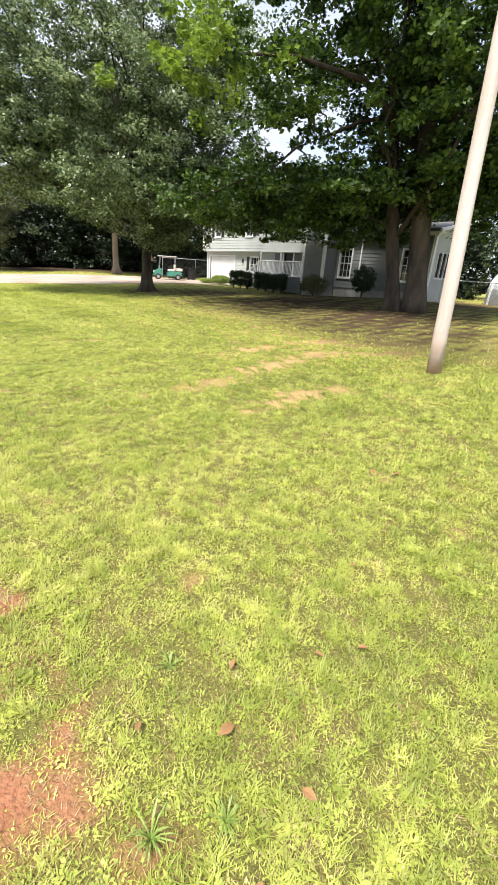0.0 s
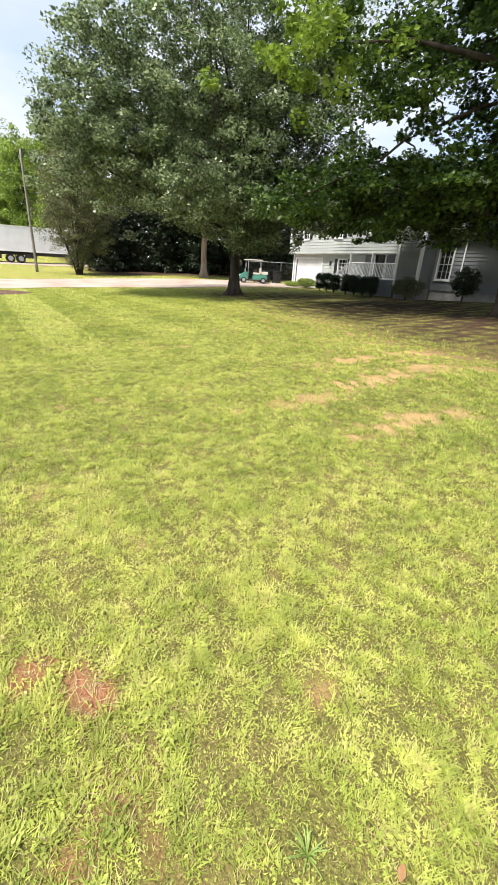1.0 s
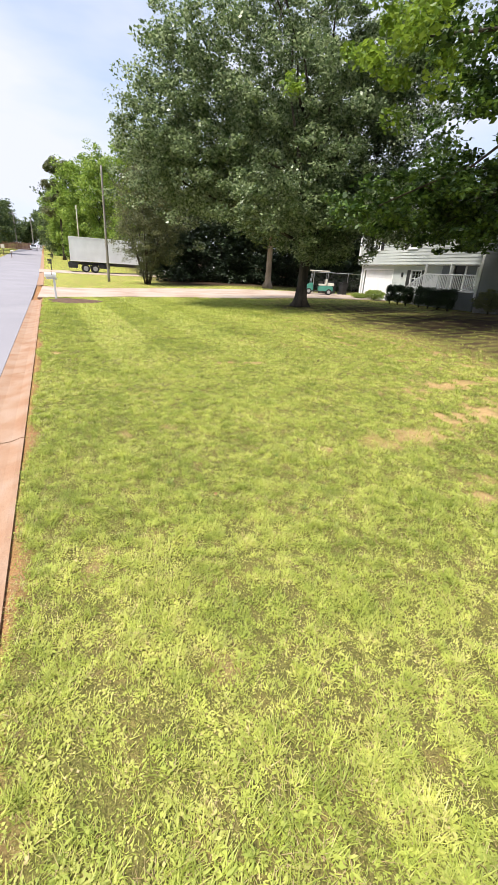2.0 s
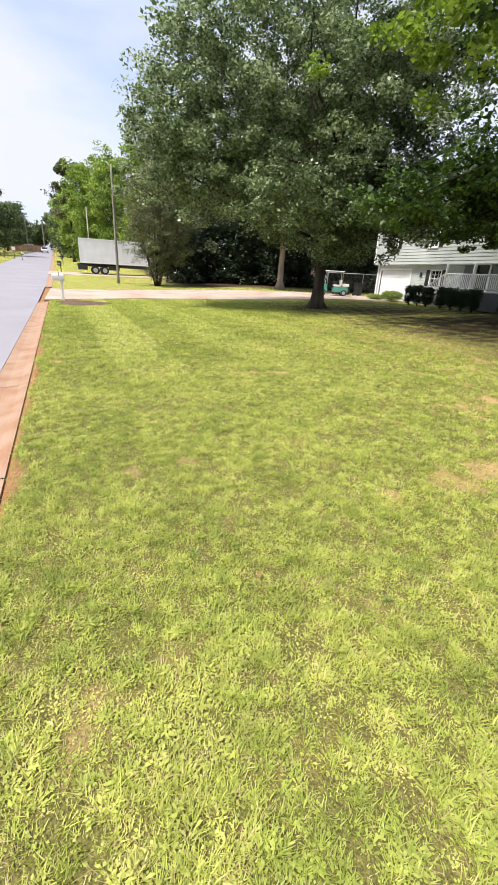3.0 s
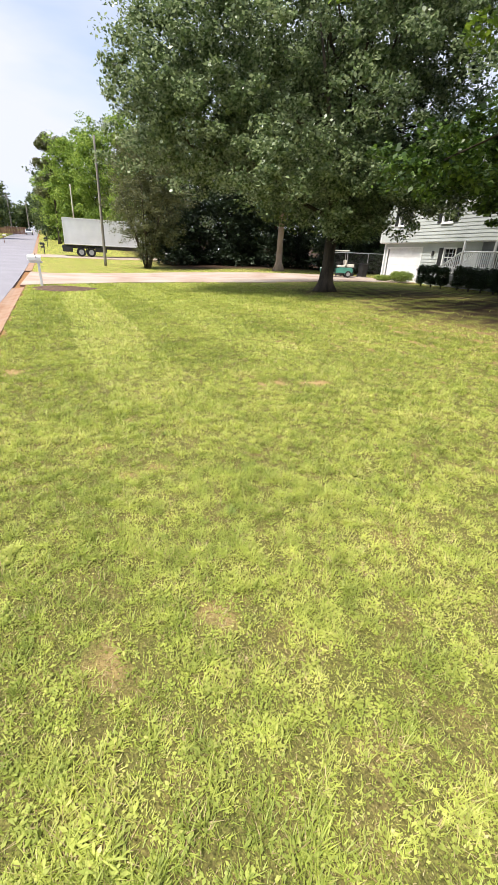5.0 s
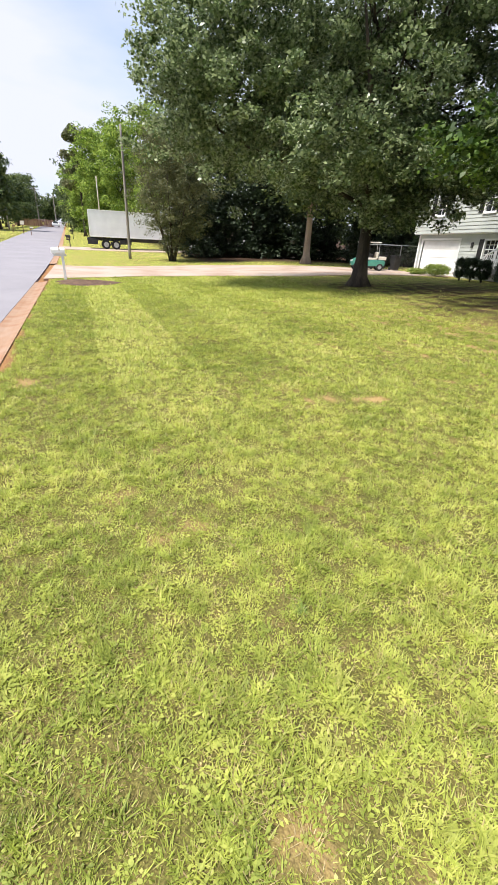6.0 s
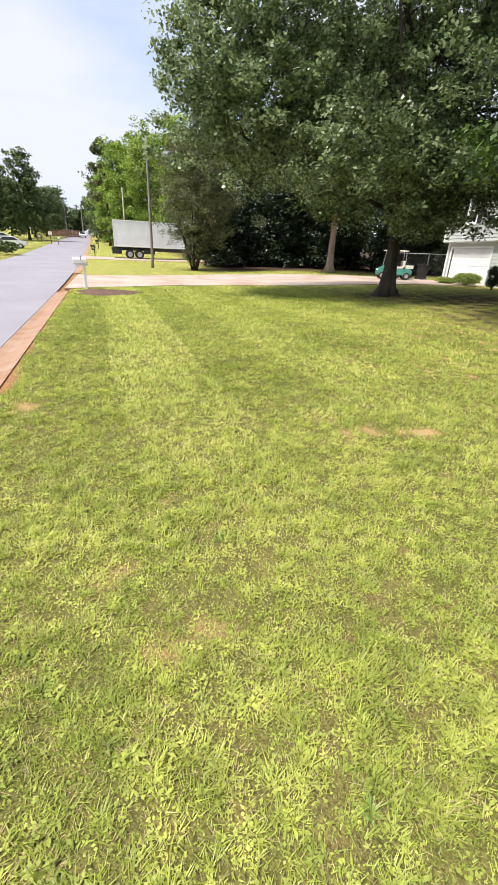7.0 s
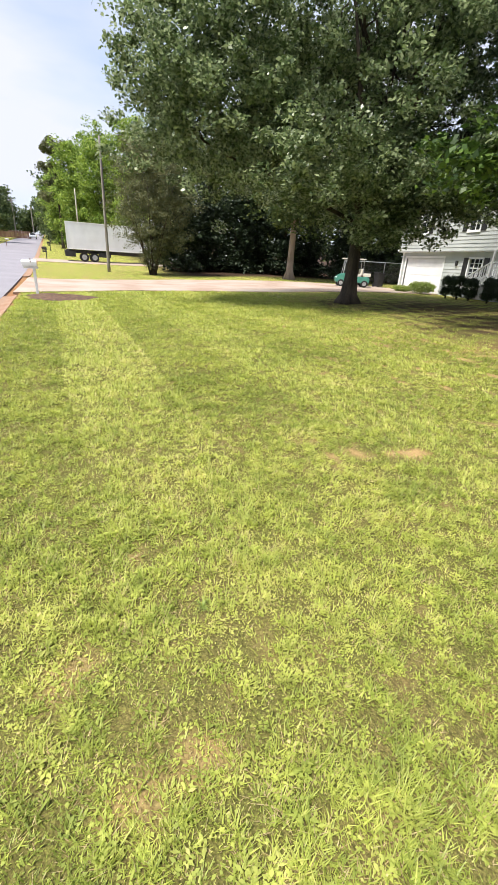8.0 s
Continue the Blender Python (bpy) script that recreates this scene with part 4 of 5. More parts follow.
roof_slab([(21.9, 18.4, 5.85), (21.9, 33.9, 5.85), (26.8, 33.9, 8.3), (26.8, 18.4, 8.3)])
roof_slab([(31.4, 18.4, 5.85), (31.4, 33.9, 5.85), (26.8, 33.9, 8.3), (26.8, 18.4, 8.3)])
roof_slab([(22.1, 12.0, 4.05), (22.1, 18.38, 4.05), (25.7, 18.38, 4.75), (25.7, 12.0, 4.75)])
part("bargeboard", tube([(22.1 - HX, 11.94 - HY, 4.1 - HZ), (25.7 - HX, 11.94 - HY, 4.8 - HZ)], [0.10, 0.10], 4), WHITE, house)
bm = bmesh.new()
gv = [bm.verts.new((p[0] - HX, y - HY, p[1] - HZ)) for y in (12.42, 12.58) for p in ((22.7, 3.905), (25.4, 3.905), (25.4, 4.6), (22.7, 4.08))]
for q in ((0, 1, 2, 3), (7, 6, 5, 4), (0, 4, 5, 1), (1, 5, 6, 2), (2, 6, 7, 3), (3, 7, 4, 0)):
    bm.faces.new([gv[i] for i in q])
part("gable", bm, SIDING_LIGHT, house)

# rounded tank behind the wire fence
TX, TY = 27.5, 8.9
tank = empty("storage_tank", Matrix.Translation((TX, TY, gz(TX, TY))), "pale grey rounded tank behind the wire fence", "tank")
prof_t = [(1.55 * math.cos(a), 0.55 + 1.25 * math.sin(a)) for a in [math.pi * i / 14 for i in range(15)]] + [(-1.55, 0.0), (1.55, 0.0)]
part("shell", extrude_profile(prof_t, 3.4, bevel=0.03), STEEL, tank, "pale grey ribbed shell")
for k in range(4):
    rib = [(1.6 * math.cos(a), 0.55 + 1.3 * math.sin(a)) for a in [math.pi * i / 14 for i in range(15)]] + [(-1.6, 0.0), (1.6, 0.0)]
    part("rib", extrude_profile(rib, 0.08), WHITE, tank).location = (0, -1.5 + k, 0)


# ---- fences ----
def wire_fence(pts, h, label, spacing=2.4, mesh=0.16):
    x0, y0 = pts[0]
    root = empty("wire_fence", Matrix.Translation((x0, y0, gz(x0, y0))), label, "fence")
    for (ax, ay), (bx, by) in zip(pts, pts[1:]):
        L = math.hypot(bx - ax, by - ay)
        n = max(1, int(L / spacing))
        for i in range(n + 1):
            x, y = ax + (bx - ax) * i / n - x0, ay + (by - ay) * i / n - y0
            part("post", tube([(x, y, -0.05), (x, y, h + 0.05)], [0.035, 0.035], 8), STEEL, root)
        A, B = Vector((ax - x0, ay - y0, 0)), Vector((bx - x0, by - y0, 0))
        part("top_rail", tube([A + Vector((0, 0, h)), B + Vector((0, 0, h))], [0.025, 0.025], 7), STEEL, root)
        bm = bmesh.new()
        k = int(L / mesh)
        d = (B - A) / L
        for i in range(-int(h / mesh), k):
            for sg in (1, -1):
                s0, s1 = i * mesh, i * mesh + h
                if sg < 0:
                    s0, s1 = s1, s0
                p, q = A + d * s0, A + d * s1 + Vector((0, 0, h))
                lo, hi = (s0, s1)
                ta = max(0.0, (0 - lo) / (hi - lo) if hi > lo else (L - lo) / (hi - lo))
                tb = min(1.0, (L - lo) / (hi - lo) if hi > lo else (0 - lo) / (hi - lo))
                if tb - ta > 0.02:
                    add_tube(bm, [p.lerp(q, ta), p.lerp(q, tb)], [0.004, 0.004], 3, cap=False)
        part("wire_mesh", bm, DARK_STEEL, root, "dull diamond wire mesh")
    return root


wire_fence([(19.9, 36.8), (22.3, 35.0), (24.8, 35.0)], 1.75, "galvanised chain-link fence beside the garage")
wire_fence([(22.9, 11.7), (24.2, 8.2), (25.5, 2.0)], 1.15, "galvanised chain-link fence behind the lawn")


def bin_thing(x, y, mat, label):
    root = empty("waste_bin", Matrix.Translation((x, y, gz(x, y) + 0.03)), label, "bin", "bins by the garage")
    bm = box((0, 0, 0.5), (0.56, 0.6, 0.9), 0.04)
    for v in bm.verts:
        k = 0.82 + 0.18 * min(1, v.co.z)
        v.co.x, v.co.y = v.co.x * k, v.co.y * k
    part("body", bm, mat, root)
    part("lid", box((0, 0, 1.0), (0.62, 0.68, 0.08), 0.03), mat, root)
    for s in (-0.22, 0.22):
        part("wheel", tube([(s - 0.04, 0.3, 0.12), (s + 0.04, 0.3, 0.12)], [0.12, 0.12], 12), RUBBER, root)


bin_thing(21.0, 35.4, BLACK, "dark plastic wheeled bin beside the fence")
bin_thing(20.35, 35.7, DARK_STEEL, "dark plastic wheeled bin beside the fence")
bin_thing(21.75, 34.7, BLACK, "dark plastic wheeled bin beside the garage")


# ---- vehicles ----
def add_wheel(parent, x, y, r, w, name="wheel"):
    ty = part(name, tube([(x, y - w / 2, r), (x, y - w / 2 + 0.02, r), (x, y + w / 2 - 0.02, r), (x, y + w / 2, r)], [r * 0.9, r, r, r * 0.9], 20), RUBBER, parent, "black tyre")
    part("rim", tube([(x, y - w / 2 - 0.006, r), (x, y + w / 2 + 0.006, r)], [r * 0.58, r * 0.58], 14), STEEL, ty)


def golf_cart(m):
    root = empty("golf_cart", m, "green golf cart with cream seat and canopy roof", "golf cart")
    part("front_body", extrude_profile([(-1.2, 0.28), (-1.22, 0.5), (-1.1, 0.68), (-0.72, 0.88), (-0.55, 0.86), (-0.5, 0.3)], 1.1, bevel=0.04), GREEN_PAINT, root)
    part("rear_body", extrude_profile([(-0.1, 0.28), (-0.1, 0.6), (0.15, 0.68), (1.05, 0.68), (1.15, 0.55), (1.12, 0.32), (0.9, 0.28)], 1.12, bevel=0.04), GREEN_PAINT, root)
    part("floor", box((-0.3, 0, 0.26), (1.0, 1.05, 0.06), 0.01), DARK_STEEL, root)
    part("seat", box((0.25, 0, 0.76), (0.55, 1.05, 0.14), 0.04), CREAM, root)
    part("backrest", box((0.55, 0, 1.0), (0.12, 1.05, 0.42), 0.04, Matrix.Identity(4)), CREAM, root)
    part("cargo_box", box((0.92, 0, 0.82), (0.55, 1.0, 0.22), 0.03), CREAM, root)
    part("roof", box((-0.05, 0, 1.82), (1.55, 1.12, 0.06), 0.03), CREAM, root)
    for x, xt in ((-0.75, -0.62), (0.66, 0.6)):
        for y in (-0.48, 0.48):
            part("roof_post", tube([(x, y, 0.75), (xt, y, 1.8)], [0.02, 0.02], 7), STEEL, root)
    part("steering_wheel", tube([(-0.36, 0.27, 0.98), (-0.34, 0.27, 1.0)], [0.17, 0.17], 14), BLACK, root)
    for x in (-0.85, 0.8):
        for y in (-0.5, 0.5):
            add_wheel(root, x, y, 0.23, 0.2)
    for y in (-0.36, 0.36):
        part("headlight", box((-1.17, y, 0.6), (0.06, 0.14, 0.1), 0.02), WHITE, root)
    return root


golf_cart(Matrix.Translation((18.9, 34.0, gz(18.9, 34.0) + 0.03)) @ Matrix.Rotation(radians(-24), 4, "Z"))


def box_truck(m):
    root = empty("box_truck", m, "white box truck parked across a driveway", "truck")
    b = part("cargo_box", box((4.05, 1.25, 2.62), (8.1, 2.5, 2.72), 0.03), CAR_WHITE, root, "white ribbed cargo box")
    for x in (0.02, 8.08):
        part("edge_rail", box((x, -0.012, 2.62), (0.09, 0.03, 2.72)), WHITE, b)
    part("bottom_rail", box((4.05, -0.012, 1.3), (8.0, 0.03, 0.10)), WHITE, b)
    part("top_rail", box((4.05, -0.012, 3.94), (8.0, 0.03, 0.08)), WHITE, b)
    part("chassis", box((4.6, 1.25, 1.05), (9.6, 1.0, 0.34), 0.02), DARK_STEEL, root)
    part("rear_bumper", box((0.25, 1.25, 0.78), (1.1, 2.3, 0.62), 0.05), BLACK, root)
    part("lift_gate", box((-0.2, 1.25, 1.0), (0.3, 2.2, 0.3), 0.03), BLACK, root)
    part("side_box", box((3.9, 0.35, 0.8), (1.3, 0.5, 0.5), 0.03), BLACK, root)
    for x in (1.7, 2.8, 9.1):
        for y in (0.3, 2.2):
            add_wheel(root, x, y, 0.48, 0.32)
    part("cab", extrude_profile([(8.3, 0.8), (8.3, 2.9), (9.3, 2.95), (10.0, 1.9), (10.4, 1.75), (10.5, 0.7)], 2.2, bevel=0.05), CAR_WHITE, root).location = (0, 1.25, 0)
    part("mud_guard", box((2.25, 0.3, 0.75), (0.1, 0.4, 0.6), 0.01), BLACK, root)
    return root


box_truck(Matrix.Translation((-0.75, 60.6, gz(1.5, 60.6) + 0.03)) @ Matrix.Rotation(radians(2), 4, "Z"))


def car(m, mat, label, pickup=False, scale=1.0):
    root = empty("pickup_truck" if pickup else "parked_car", m @ Matrix.Scale(scale, 4), label, "pickup" if pickup else "car")
    if pickup:
        prof = [(-2.6, 0.5), (-2.6, 1.1), (-1.3, 1.15), (-0.7, 1.8), (0.55, 1.82), (0.75, 1.12), (2.6, 1.12), (2.65, 0.5)]
    else:
        prof = [(-2.2, 0.35), (-2.25, 0.75), (-1.3, 0.92), (-0.6, 1.42), (0.7, 1.45), (1.5, 1.0), (2.2, 0.95), (2.25, 0.4)]
    part("body", extrude_profile(prof, 1.8, bevel=0.06), mat, root)
    gp = [(-1.12, 1.15), (-0.66, 1.72), (0.5, 1.74), (0.62, 1.15)] if pickup else [(-1.1, 0.95), (-0.55, 1.36), (0.65, 1.38), (1.25, 1.0)]
    part("side_glass", extrude_profile(gp, 1.82), GLASS, root)
    part("windscreen", box((0, 0, 0), (0.03, 1.5, 0.7), 0.0, Matrix.Translation((-1.0 if pickup else -0.98, 0, 1.5 if pickup else 1.2)) @ Matrix.Rotation(0.75 if pickup else 0.9, 4, "Y")), GLASS, root)
    for x in ((-1.7, 1.7) if pickup else (-1.35, 1.4)):
        for y in (-0.84, 0.84):
            add_wheel(root, x, y, 0.38 if pickup else 0.32, 0.22)
    for y in (-0.7, 0.7):
        part("headlight", box((-2.6 if pickup else -2.2, y, 0.9 if pickup else 0.68), (0.08, 0.3, 0.14), 0.02), WHITE, root)
        part("tail_light", box((2.62 if pickup else 2.2, y, 0.9 if pickup else 0.78), (0.06, 0.25, 0.14), 0.02), FENCE_WOOD, root)
    part("bumper", box((-2.62 if pickup else -2.24, 0, 0.5 if pickup else 0.45), (0.12, 1.7, 0.18), 0.03), STEEL, root)
    return root


def park(x, y, turn, mat, label, pickup=False):
    return car(Matrix.Translation((x, y, gz(x, y) + 0.0)) @ Matrix.Rotation(radians(turn), 4, "Z"), mat, label, pickup)


park(12.2, 55.2, 10, CAR_WHITE, "white pickup truck half hidden under evergreens", True)
park(16.4, 55.6, 20, CAR_WHITE, "white pickup truck in deep shade under evergreens", True)
park(-14.9, 74.5, 8, CAR_WHITE, "pale silver car parked across the street")
park(-21.0, 95.0, 15, CAR_WHITE, "white car parked beside roadside trees")
park(-12.9, 155.5, 93, CAR_WHITE, "white car standing on the far road")


# ---- poles, mailboxes, signs ----
def utility_pole(x, y, h, r, mat, label, lean=(0, 0), arm=False, turn=0.0):
    root = empty("utility_pole", Matrix.Translation((x, y, gz(x, y) - 0.1)) @ Matrix.Rotation(turn, 4, "Z"), label, "utility pole", "poles along the street")
    n = 14
    pts = [(lean[0] * h * i / n, lean[1] * h * i / n, h * i / n) for i in range(n + 1)]
    bm = tube(pts, [r * (1 - 0.35 * i / n) for i in range(n + 1)], 18)
    for v in bm.verts:
        v.co += Vector((noise.noise(v.co * 0.8), noise.noise(v.co * 0.8 + Vector((9, 0, 0))), 0)) * r * 0.12
    part("shaft", bm, mat, root, smooth=True)
    if arm:
        part("crossarm", box((lean[0] * h, lean[1] * h, h - 0.6), (2.4, 0.12, 0.14), 0.01), POLE_WOOD, root)
        for k in (-1.1, -0.55, 0.55, 1.1):
            part("insulator", tube([(lean[0] * h + k, lean[1] * h, h - 0.53), (lean[0] * h + k, lean[1] * h, h - 0.33)], [0.05, 0.035], 8), WHITE, root)
        part("brace", tube([(lean[0] * h - 0.6, lean[1] * h, h - 0.62), (lean[0] * h, lean[1] * h, h - 1.3)], [0.02, 0.02], 6), STEEL, root)
    return root


utility_pole(7.85, 3.84, 10.5, 0.128, POLE_PAINT, "pale leaning utility pole stained with clay at its foot", lean=(-0.015, 0.034))
utility_pole(2.77, 45.7, 9.5, 0.125, POLE_WOOD, "grey wooden utility pole on the grass verge")
utility_pole(-18.3, 114.0, 12.5, 0.17, POLE_PAINT, "pale utility pole with a crossarm across the street", arm=True, turn=0.0)
utility_pole(-19.0, 170.0, 10.8, 0.2, POLE_WOOD, "grey utility pole farther along the street", arm=True)
utility_pole(-18.9, 225.5, 11.0, 0.24, POLE_WOOD, "grey utility pole at the end of the street", arm=True)
utility_pole(0.4, 84.0, 9.0, 0.12, POLE_PAINT, "thin pale pole before the woodland")


def mailbox(x, y, turn, post_mat, box_mat, label, h=1.1, newspaper=False):
    root = empty("mailbox", Matrix.Translation((x, y, gz(x, y) - 0.04)) @ Matrix.Rotation(radians(turn), 4, "Z"), label, "mailbox", "street mailboxes")
    part("post", box((0.0, 0, h * 0.45), (0.1, 0.1, h * 0.9), 0.01), post_mat, root)
    part("arm", box((-0.1, 0, h * 0.84), (0.5, 0.09, 0.08), 0.01), post_mat, root)
    prof = [(-0.10, 0.0), (0.10, 0.0), (0.10, 0.12)] + [(0.10 * math.cos(a), 0.12 + 0.10 * math.sin(a)) for a in [math.pi * i / 8 for i in range(1, 8)]] + [(-0.10, 0.12)]
    bx = part("box", extrude_profile(prof, 0.5, axis="x", bevel=0.008), box_mat, root)
    bx.location = (-0.14, 0, h * 0.88)
    part("door", box((-0.26, 0, 0.1), (0.02, 0.17, 0.17), 0.006), box_mat, bx)
    part("flag", box((0.05, -0.115, 0.2), (0.03, 0.012, 0.16), 0.002), FENCE_WOOD, bx)
    if newspaper:
        part("paper_tube", tube([(-0.35, 0, h * 0.68), (0.1, 0, h * 0.68)], [0.09, 0.09], 12), box_mat, root)
    return root


mailbox(-0.86, 25.35, 4, WHITE, WHITE, "white mailbox on a white post in a mulch bed", 1.16)
mailbox(-3.1, 62.4, 4, BLACK, BLACK, "black mailbox on a black post beside the street", 1.25, True)
mailbox(-4.0, 84.0, 4, BLACK, BLACK, "dark mailbox on a post farther along the street", 1.3, True)
mailbox(-11.0, 91.0, 184, FENCE_WOOD, CREAM, "pale mailbox across the street", 1.2)
mailbox(-15.2, 100.0, 184, FENCE_WOOD, FENCE_WOOD, "brown mailbox beside the utility pole", 1.2)
SGX, SGY = -12.9, 96.0
sign = empty("yard_sign", Matrix.Translation((SGX, SGY, gz(SGX, SGY) - 0.03)), "small cream sign board on a wooden post", "sign")
part("post", box((0, 0, 1.0), (0.12, 0.12, 2.0), 0.01), FENCE_WOOD, sign)
part("board", box((0, -0.08, 1.75), (0.6, 0.05, 0.6), 0.01), CREAM, sign)
# board fence far across the street
bf = empty("board_fence", Matrix.Translation((-24.0, 156.0, gz(-24, 156))), "brown board fence far across the street", "fence")
board_me = None
for i in range(46):
    ob = part("board", box((0, 0, 0.95), (0.21, 0.03, 1.9), 0.0), FENCE_WOOD, bf) if board_me is None else new("board", board_me)
    board_me = ob.data
    ob.parent = bf
    ob.location = (i * 0.23, 0.004 * (i % 3), 0.03 * math.sin(i * 2.2))

# mulch bed at the mailbox
v, f = [], []
for j in range(7):
    for i in range(32):
        a, k = 2 * math.pi * i / 32, j / 6
        wob = 1 + 0.12 * math.sin(3 * a + 1) + 0.08 * math.sin(7 * a)
        x, y = 0.0 + 1.15 * k * wob * math.cos(a), 24.15 + 1.35 * k * wob * math.sin(a)
        v.append((x, y, gz(x, y) + 0.07 * (1 - k * k) + 0.012 + 0.02 * math.sin(9 * a + j) * (1 - k)))
for j in range(6):
    for i in range(32):
        f.append((j * 32 + i, (j + 1) * 32 + i, (j + 1) * 32 + (i + 1) % 32, j * 32 + (i + 1) % 32))
tagged(from_arrays("mulch_bed", v, f, MULCH, smooth=True), "low bed of dark brown mulch round the mailbox", "mulch", kind="structure")

# ---- grass ----
GRASS = material("grass_blade", [(0.5, 0.5, 0.5), (0.5, 0.5, 0.5)], 2.6, 0.5, translucent=0.40, fine=0.22, fine_scale=11)
gn, gl = GRASS.node_tree.nodes, GRASS.node_tree.links
tint = gn.new("ShaderNodeAttribute")
tint.attribute_name = "tint"
tint_ramp = next(k for k in gn if k.type == "VALTORGB")
te = tint_ramp.color_ramp.elements
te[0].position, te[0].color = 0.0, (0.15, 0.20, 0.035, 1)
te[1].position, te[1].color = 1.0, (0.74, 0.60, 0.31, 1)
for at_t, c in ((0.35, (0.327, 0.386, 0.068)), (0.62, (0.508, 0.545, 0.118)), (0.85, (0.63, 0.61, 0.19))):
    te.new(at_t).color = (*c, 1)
gl.new(tint.outputs["Fac"], tint_ramp.inputs["Fac"])
STRAW = material("dry_grass_blade", [(0.34, 0.25, 0.12), (0.52, 0.42, 0.22)], 3.0, 0.8, island=0.6, translucent=0.2, fine=0.1)


def grass(name, x0, x1, y0, y1, per_m2, length, width, mat, label, seed, skip=None, keep_bare=0.0, lie=0.7, clover=False):
    r = np.random.RandomState(seed)
    n1 = int((x1 - x0) * (y1 - y0) * per_m2)
    # blades stand in tufts of about nine, of differing vigour
    nt = n1 // 9
    tuft = r.randint(0, nt, n1)
    tx, ty, vigour = r.uniform(x0, x1, nt), r.uniform(y0, y1, nt), r.uniform(0.55, 1.45, nt)
    ox, oy = r.normal(0, 0.015, n1), r.normal(0, 0.015, n1)
    x, y, grown = tx[tuft] + ox, ty[tuft] + oy, vigour[tuft]
    away = np.arctan2(oy, ox)
    # blades grow coarser and fewer away from the strip that is passed closely
    big = 1 + 0.25 * np.hypot(np.clip(x - 2.0, 0, None), np.clip(y - 7.5, 0, None))
    thin = r.uniform(0, 1, n1) < 1 / big ** 2
    x, y, big, grown, away = x[thin], y[thin], big[thin], grown[thin], away[thin]
    n0 = len(x)
    u = x - edge_x(y)
    bare_here = bareness(x, y)
    # lumps of vigorous growth with thin dark gaps between them
    lump = 0.55 * value_noise(x, y, 0.045, 21) + 0.45 * value_noise(x, y, 0.12, 22)
    lump = np.clip(0.5 + 2.2 * (lump - 0.5), 0, 1)
    ok = (u > 0.012 + 0.03 * r.uniform(0, 1, n0) ** 2) & (r.uniform(0, 1, n0) > np.clip(bare_here * 1.12, 0, 1) - keep_bare) & (r.uniform(0, 1, n0) < 0.42 + 0.85 * lump)
    drive_near = np.interp(x, [p[0][0] for p in drive_line], [p[0][1] for p in drive_line])
    ok &= (y < drive_near - 0.05) & (((x / 1.2) ** 2 + ((y - 24.15) / 1.42) ** 2) > 1.0)
    litter_here = step((x - 7.8) / 2.8)
    ok &= r.uniform(0, 1, n0) > litter_here * 0.97
    if skip:
        ok &= ~((x > skip[0]) & (x < skip[1]) & (y > skip[2]) & (y < skip[3]))
    x, y, u, big, grown, away, lump = x[ok], y[ok], u[ok], big[ok], grown[ok], away[ok], lump[ok]
    m = len(x)
    z = height(x, y) + 0.005 * wave(x, y, 1.7, 1) + 0.006 * wave(x, y, 8.0, 2) - 0.004
    a = away + r.normal(0, 0.8, m)
    L = length * grown * big ** 0.35 * r.uniform(0.55, 1.35, m) * (0.95 + 0.2 * np.clip(wave(x, y, 4.3, 15), -1, 1)) * (0.6 + 0.75 * lump)
    W = width * big * r.uniform(0.6, 1.3, m)
    lean = lie * r.uniform(0.35, 1.25, m)
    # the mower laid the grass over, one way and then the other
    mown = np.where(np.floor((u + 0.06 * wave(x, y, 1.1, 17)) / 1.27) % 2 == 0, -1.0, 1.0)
    strip = mown * 0.30 * step((y - 7) / 6)
    dx, dy = np.cos(a) * lean, np.sin(a) * lean + strip
    up = np.sqrt(np.clip(1.25 - lean, 0.15, 1))
    px, py = -np.sin(a) * W / 2, np.cos(a) * W / 2
    base = np.stack([x, y, z], -1)
    side_v = np.stack([px, py, 0 * px], -1)
    mid = base + np.stack([dx * 0.5, dy * 0.5, up * 0.62], -1) * L[:, None]
    tip = base + np.stack([dx, dy, up * 0.86], -1) * L[:, None]
    if clover:
        # small oval leaves held flat on short stalks
        lift = np.stack([0 * x, 0 * x, 0.35 * L + 0.3 * L * lump], -1)
        v = np.stack([base + lift, mid * np.array([1, 1, 0]) + base * np.array([0, 0, 1]) + side_v + lift * 1.25, tip * np.array([1, 1, 0]) + base * np.array([0, 0, 1]) + lift * 1.1, mid * np.array([1, 1, 0]) + base * np.array([0, 0, 1]) - side_v + lift * 1.25], 1).reshape(-1, 3)
        k = 4
    else:
        # a narrow blade, bent at two thirds, broad at the foot
        v = np.stack([base + side_v * 0.9, base - side_v * 0.9, tip], 1).reshape(-1, 3)
        k = 3
    f = np.arange(m * k).reshape(-1, k)
    ob = tagged(from_arrays(name, v, f, mat), label, "grass", kind="stuff")
    # each plant has its own hue, from deep green to straw; the mown strips' sheen is painted in, lighter and darker by
    # turns
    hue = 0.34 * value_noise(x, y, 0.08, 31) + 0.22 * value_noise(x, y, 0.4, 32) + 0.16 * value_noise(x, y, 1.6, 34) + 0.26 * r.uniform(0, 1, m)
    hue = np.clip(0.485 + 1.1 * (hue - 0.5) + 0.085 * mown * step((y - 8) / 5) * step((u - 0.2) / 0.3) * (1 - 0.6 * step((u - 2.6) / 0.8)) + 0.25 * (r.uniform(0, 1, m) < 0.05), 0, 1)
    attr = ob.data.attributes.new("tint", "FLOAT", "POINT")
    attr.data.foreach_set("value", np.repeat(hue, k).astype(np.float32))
    return ob


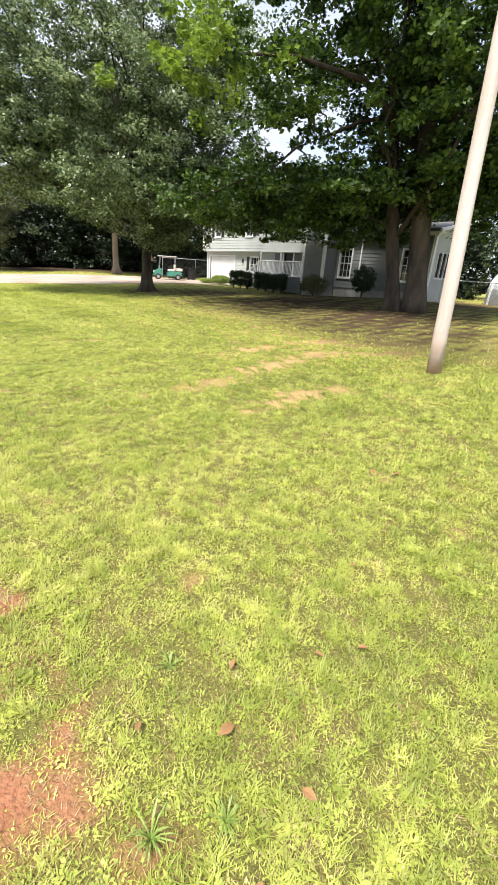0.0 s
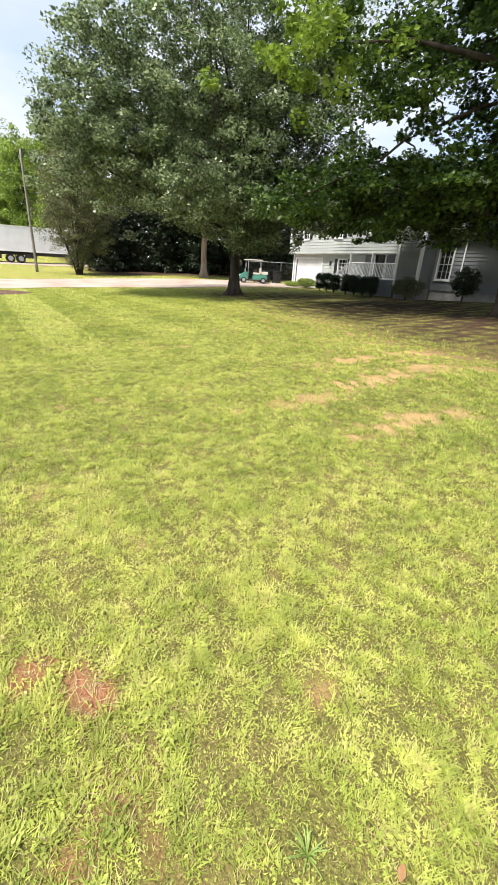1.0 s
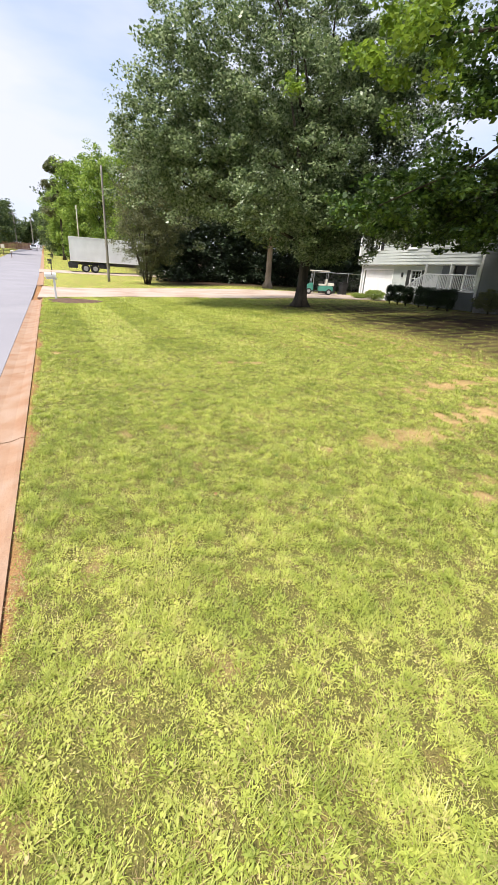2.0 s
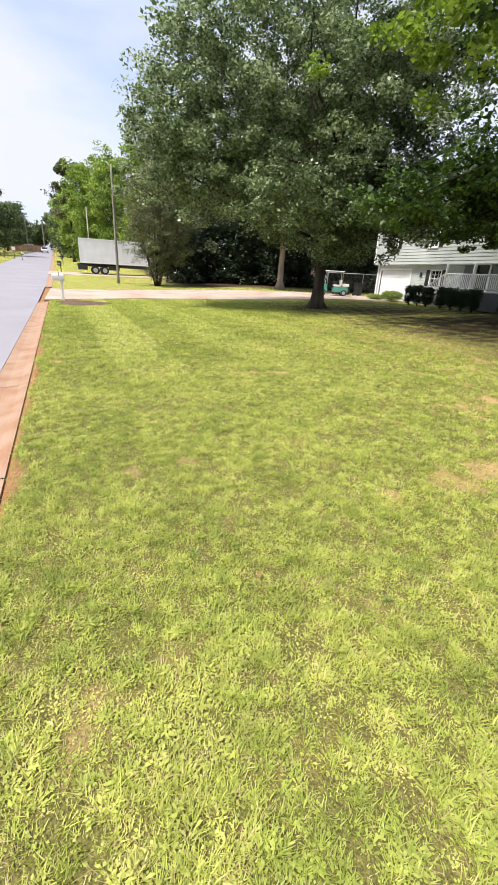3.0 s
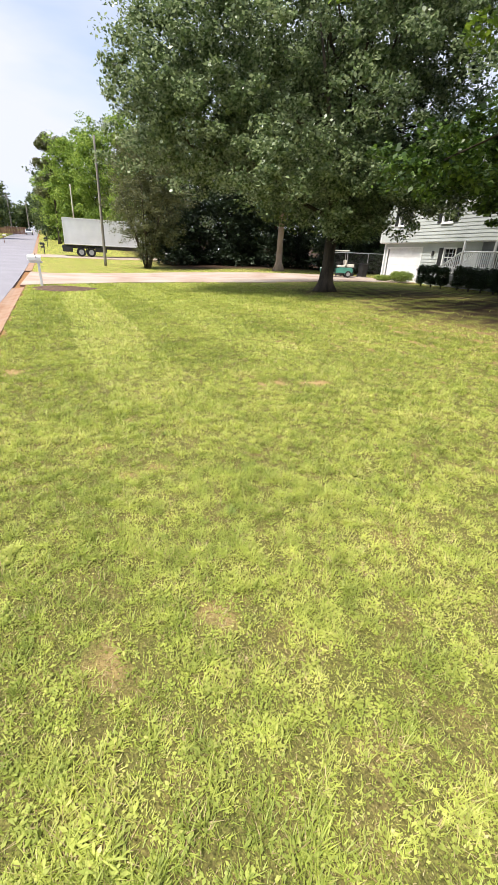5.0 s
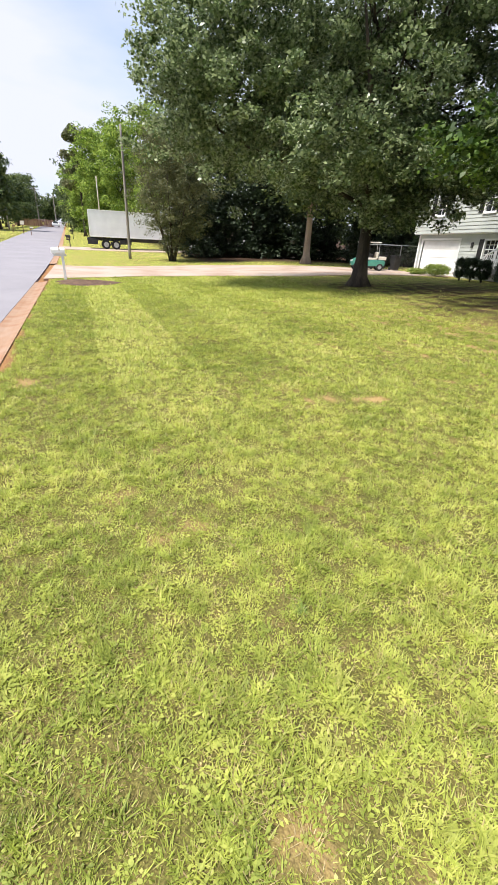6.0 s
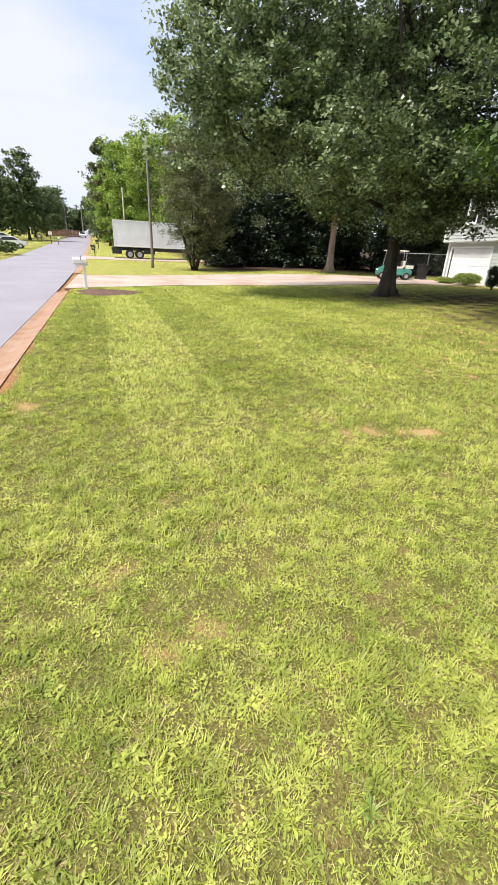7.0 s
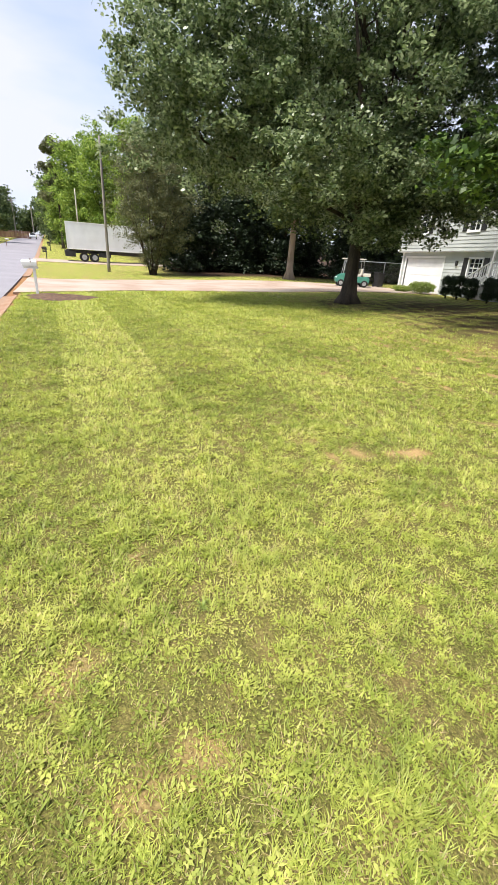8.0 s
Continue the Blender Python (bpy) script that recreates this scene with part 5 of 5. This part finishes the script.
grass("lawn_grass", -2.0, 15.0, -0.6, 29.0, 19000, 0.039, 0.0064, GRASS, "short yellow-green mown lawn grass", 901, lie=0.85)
grass("clover", -2.0, 12.0, -0.6, 24.0, 6200, 0.017, 0.0105, GRASS, "low clover and broad-leaved weeds among the lawn grass", 903, lie=1.0, clover=True)
grass("dry_grass", -0.2, 6.2, -0.6, 11.0, 3000, 0.036, 0.0042, STRAW, "dry straw-coloured blades among the lawn", 904, keep_bare=0.7, lie=1.2)


# broad-leaved weeds and fallen leaves on the lawn
def weed(x, y, r, seed):
    rr = random.Random(seed)
    root = empty("lawn_weed", Matrix.Translation((x, y, gz(x, y))), "blue-green tuft of broad weed blades in the lawn", "weed", "weeds in the lawn")
    for k in range(34):
        a, L = rr.uniform(0, 6.28), r * rr.uniform(0.25, 1.0)
        d, s = Vector((math.cos(a), math.sin(a), 0)), Vector((-math.sin(a), math.cos(a), 0))
        bm = bmesh.new()
        w = r * 0.024
        lift = rr.uniform(0.3, 1.5)
        rows = [(0, 0.0, 0.5), (0.35, 0.55, 1.0), (0.75, 0.75, 0.9), (1.0, 0.62, 0.1)]
        vs = [(bm.verts.new(d * L * t + s * w * q + Vector((0, 0, h * L * lift))), bm.verts.new(d * L * t - s * w * q + Vector((0, 0, h * L * lift)))) for t, h, q in rows]
        for p, q in zip(vs, vs[1:]):
            bm.faces.new((p[0], p[1], q[1], q[0]))
        part("blade", bm, WEED, root)


WEED = material("weed_blade", [(0.17, 0.26, 0.05), (0.32, 0.41, 0.10)], 20, 0.5, translucent=0.25, fine=0.1)
for k, (x, y, r) in enumerate([(0.98, 1.42, 0.08), (0.64, 0.93, 0.10), (0.85, 0.82, 0.08), (1.9, 4.25, 0.06), (1.35, 8.3, 0.06), (1.0, 4.9, 0.06), (2.1, 5.2, 0.06), (1.55, 6.95, 0.06)]):
    weed(x, y, r, 40 + k)


def fallen_leaf(x, y, s, turn, seed):
    rr = random.Random(seed)
    bm = bmesh.new()
    n = 7
    mid = [bm.verts.new((s * (i / n - 0.5), 0, 0.25 * s * math.sin(math.pi * i / n) * 0.3)) for i in range(n + 1)]
    for sg in (1, -1):
        out = [bm.verts.new((s * (i / n - 0.5), sg * s * 0.26 * math.sin(math.pi * (i + 0.3) / (n + 0.6)), s * 0.16 * math.sin(math.pi * i / n))) for i in range(n + 1)]
        for i in range(n):
            bm.faces.new((mid[i], mid[i + 1], out[i + 1], out[i]))
    ob = part("fallen_leaf", bm, DRY_LEAF, None)
    ob.matrix_world = Matrix.Translation((x, y, gz(x, y) + 0.03)) @ Euler((rr.uniform(-0.4, 0.4), rr.uniform(-0.4, 0.4), turn)).to_matrix().to_4x4()
    tagged(ob, "curled orange-brown dry leaf lying on the grass", "leaf", "fallen leaves on the lawn")


for k, (x, y, s) in enumerate([(1.01, 1.04, 0.075), (1.11, 0.70, 0.06), (0.80, 0.62, 0.09), (1.55, 1.05, 0.05), (1.2, 1.25, 0.045), (1.75, 0.95, 0.05), (3.4, 2.05, 0.09), (3.55, 1.9, 0.08), (0.75, 1.25, 0.05), (2.2, 1.35, 0.05), (1.3, 4.6, 0.05)]):
    fallen_leaf(x, y, s, k * 1.7, k)
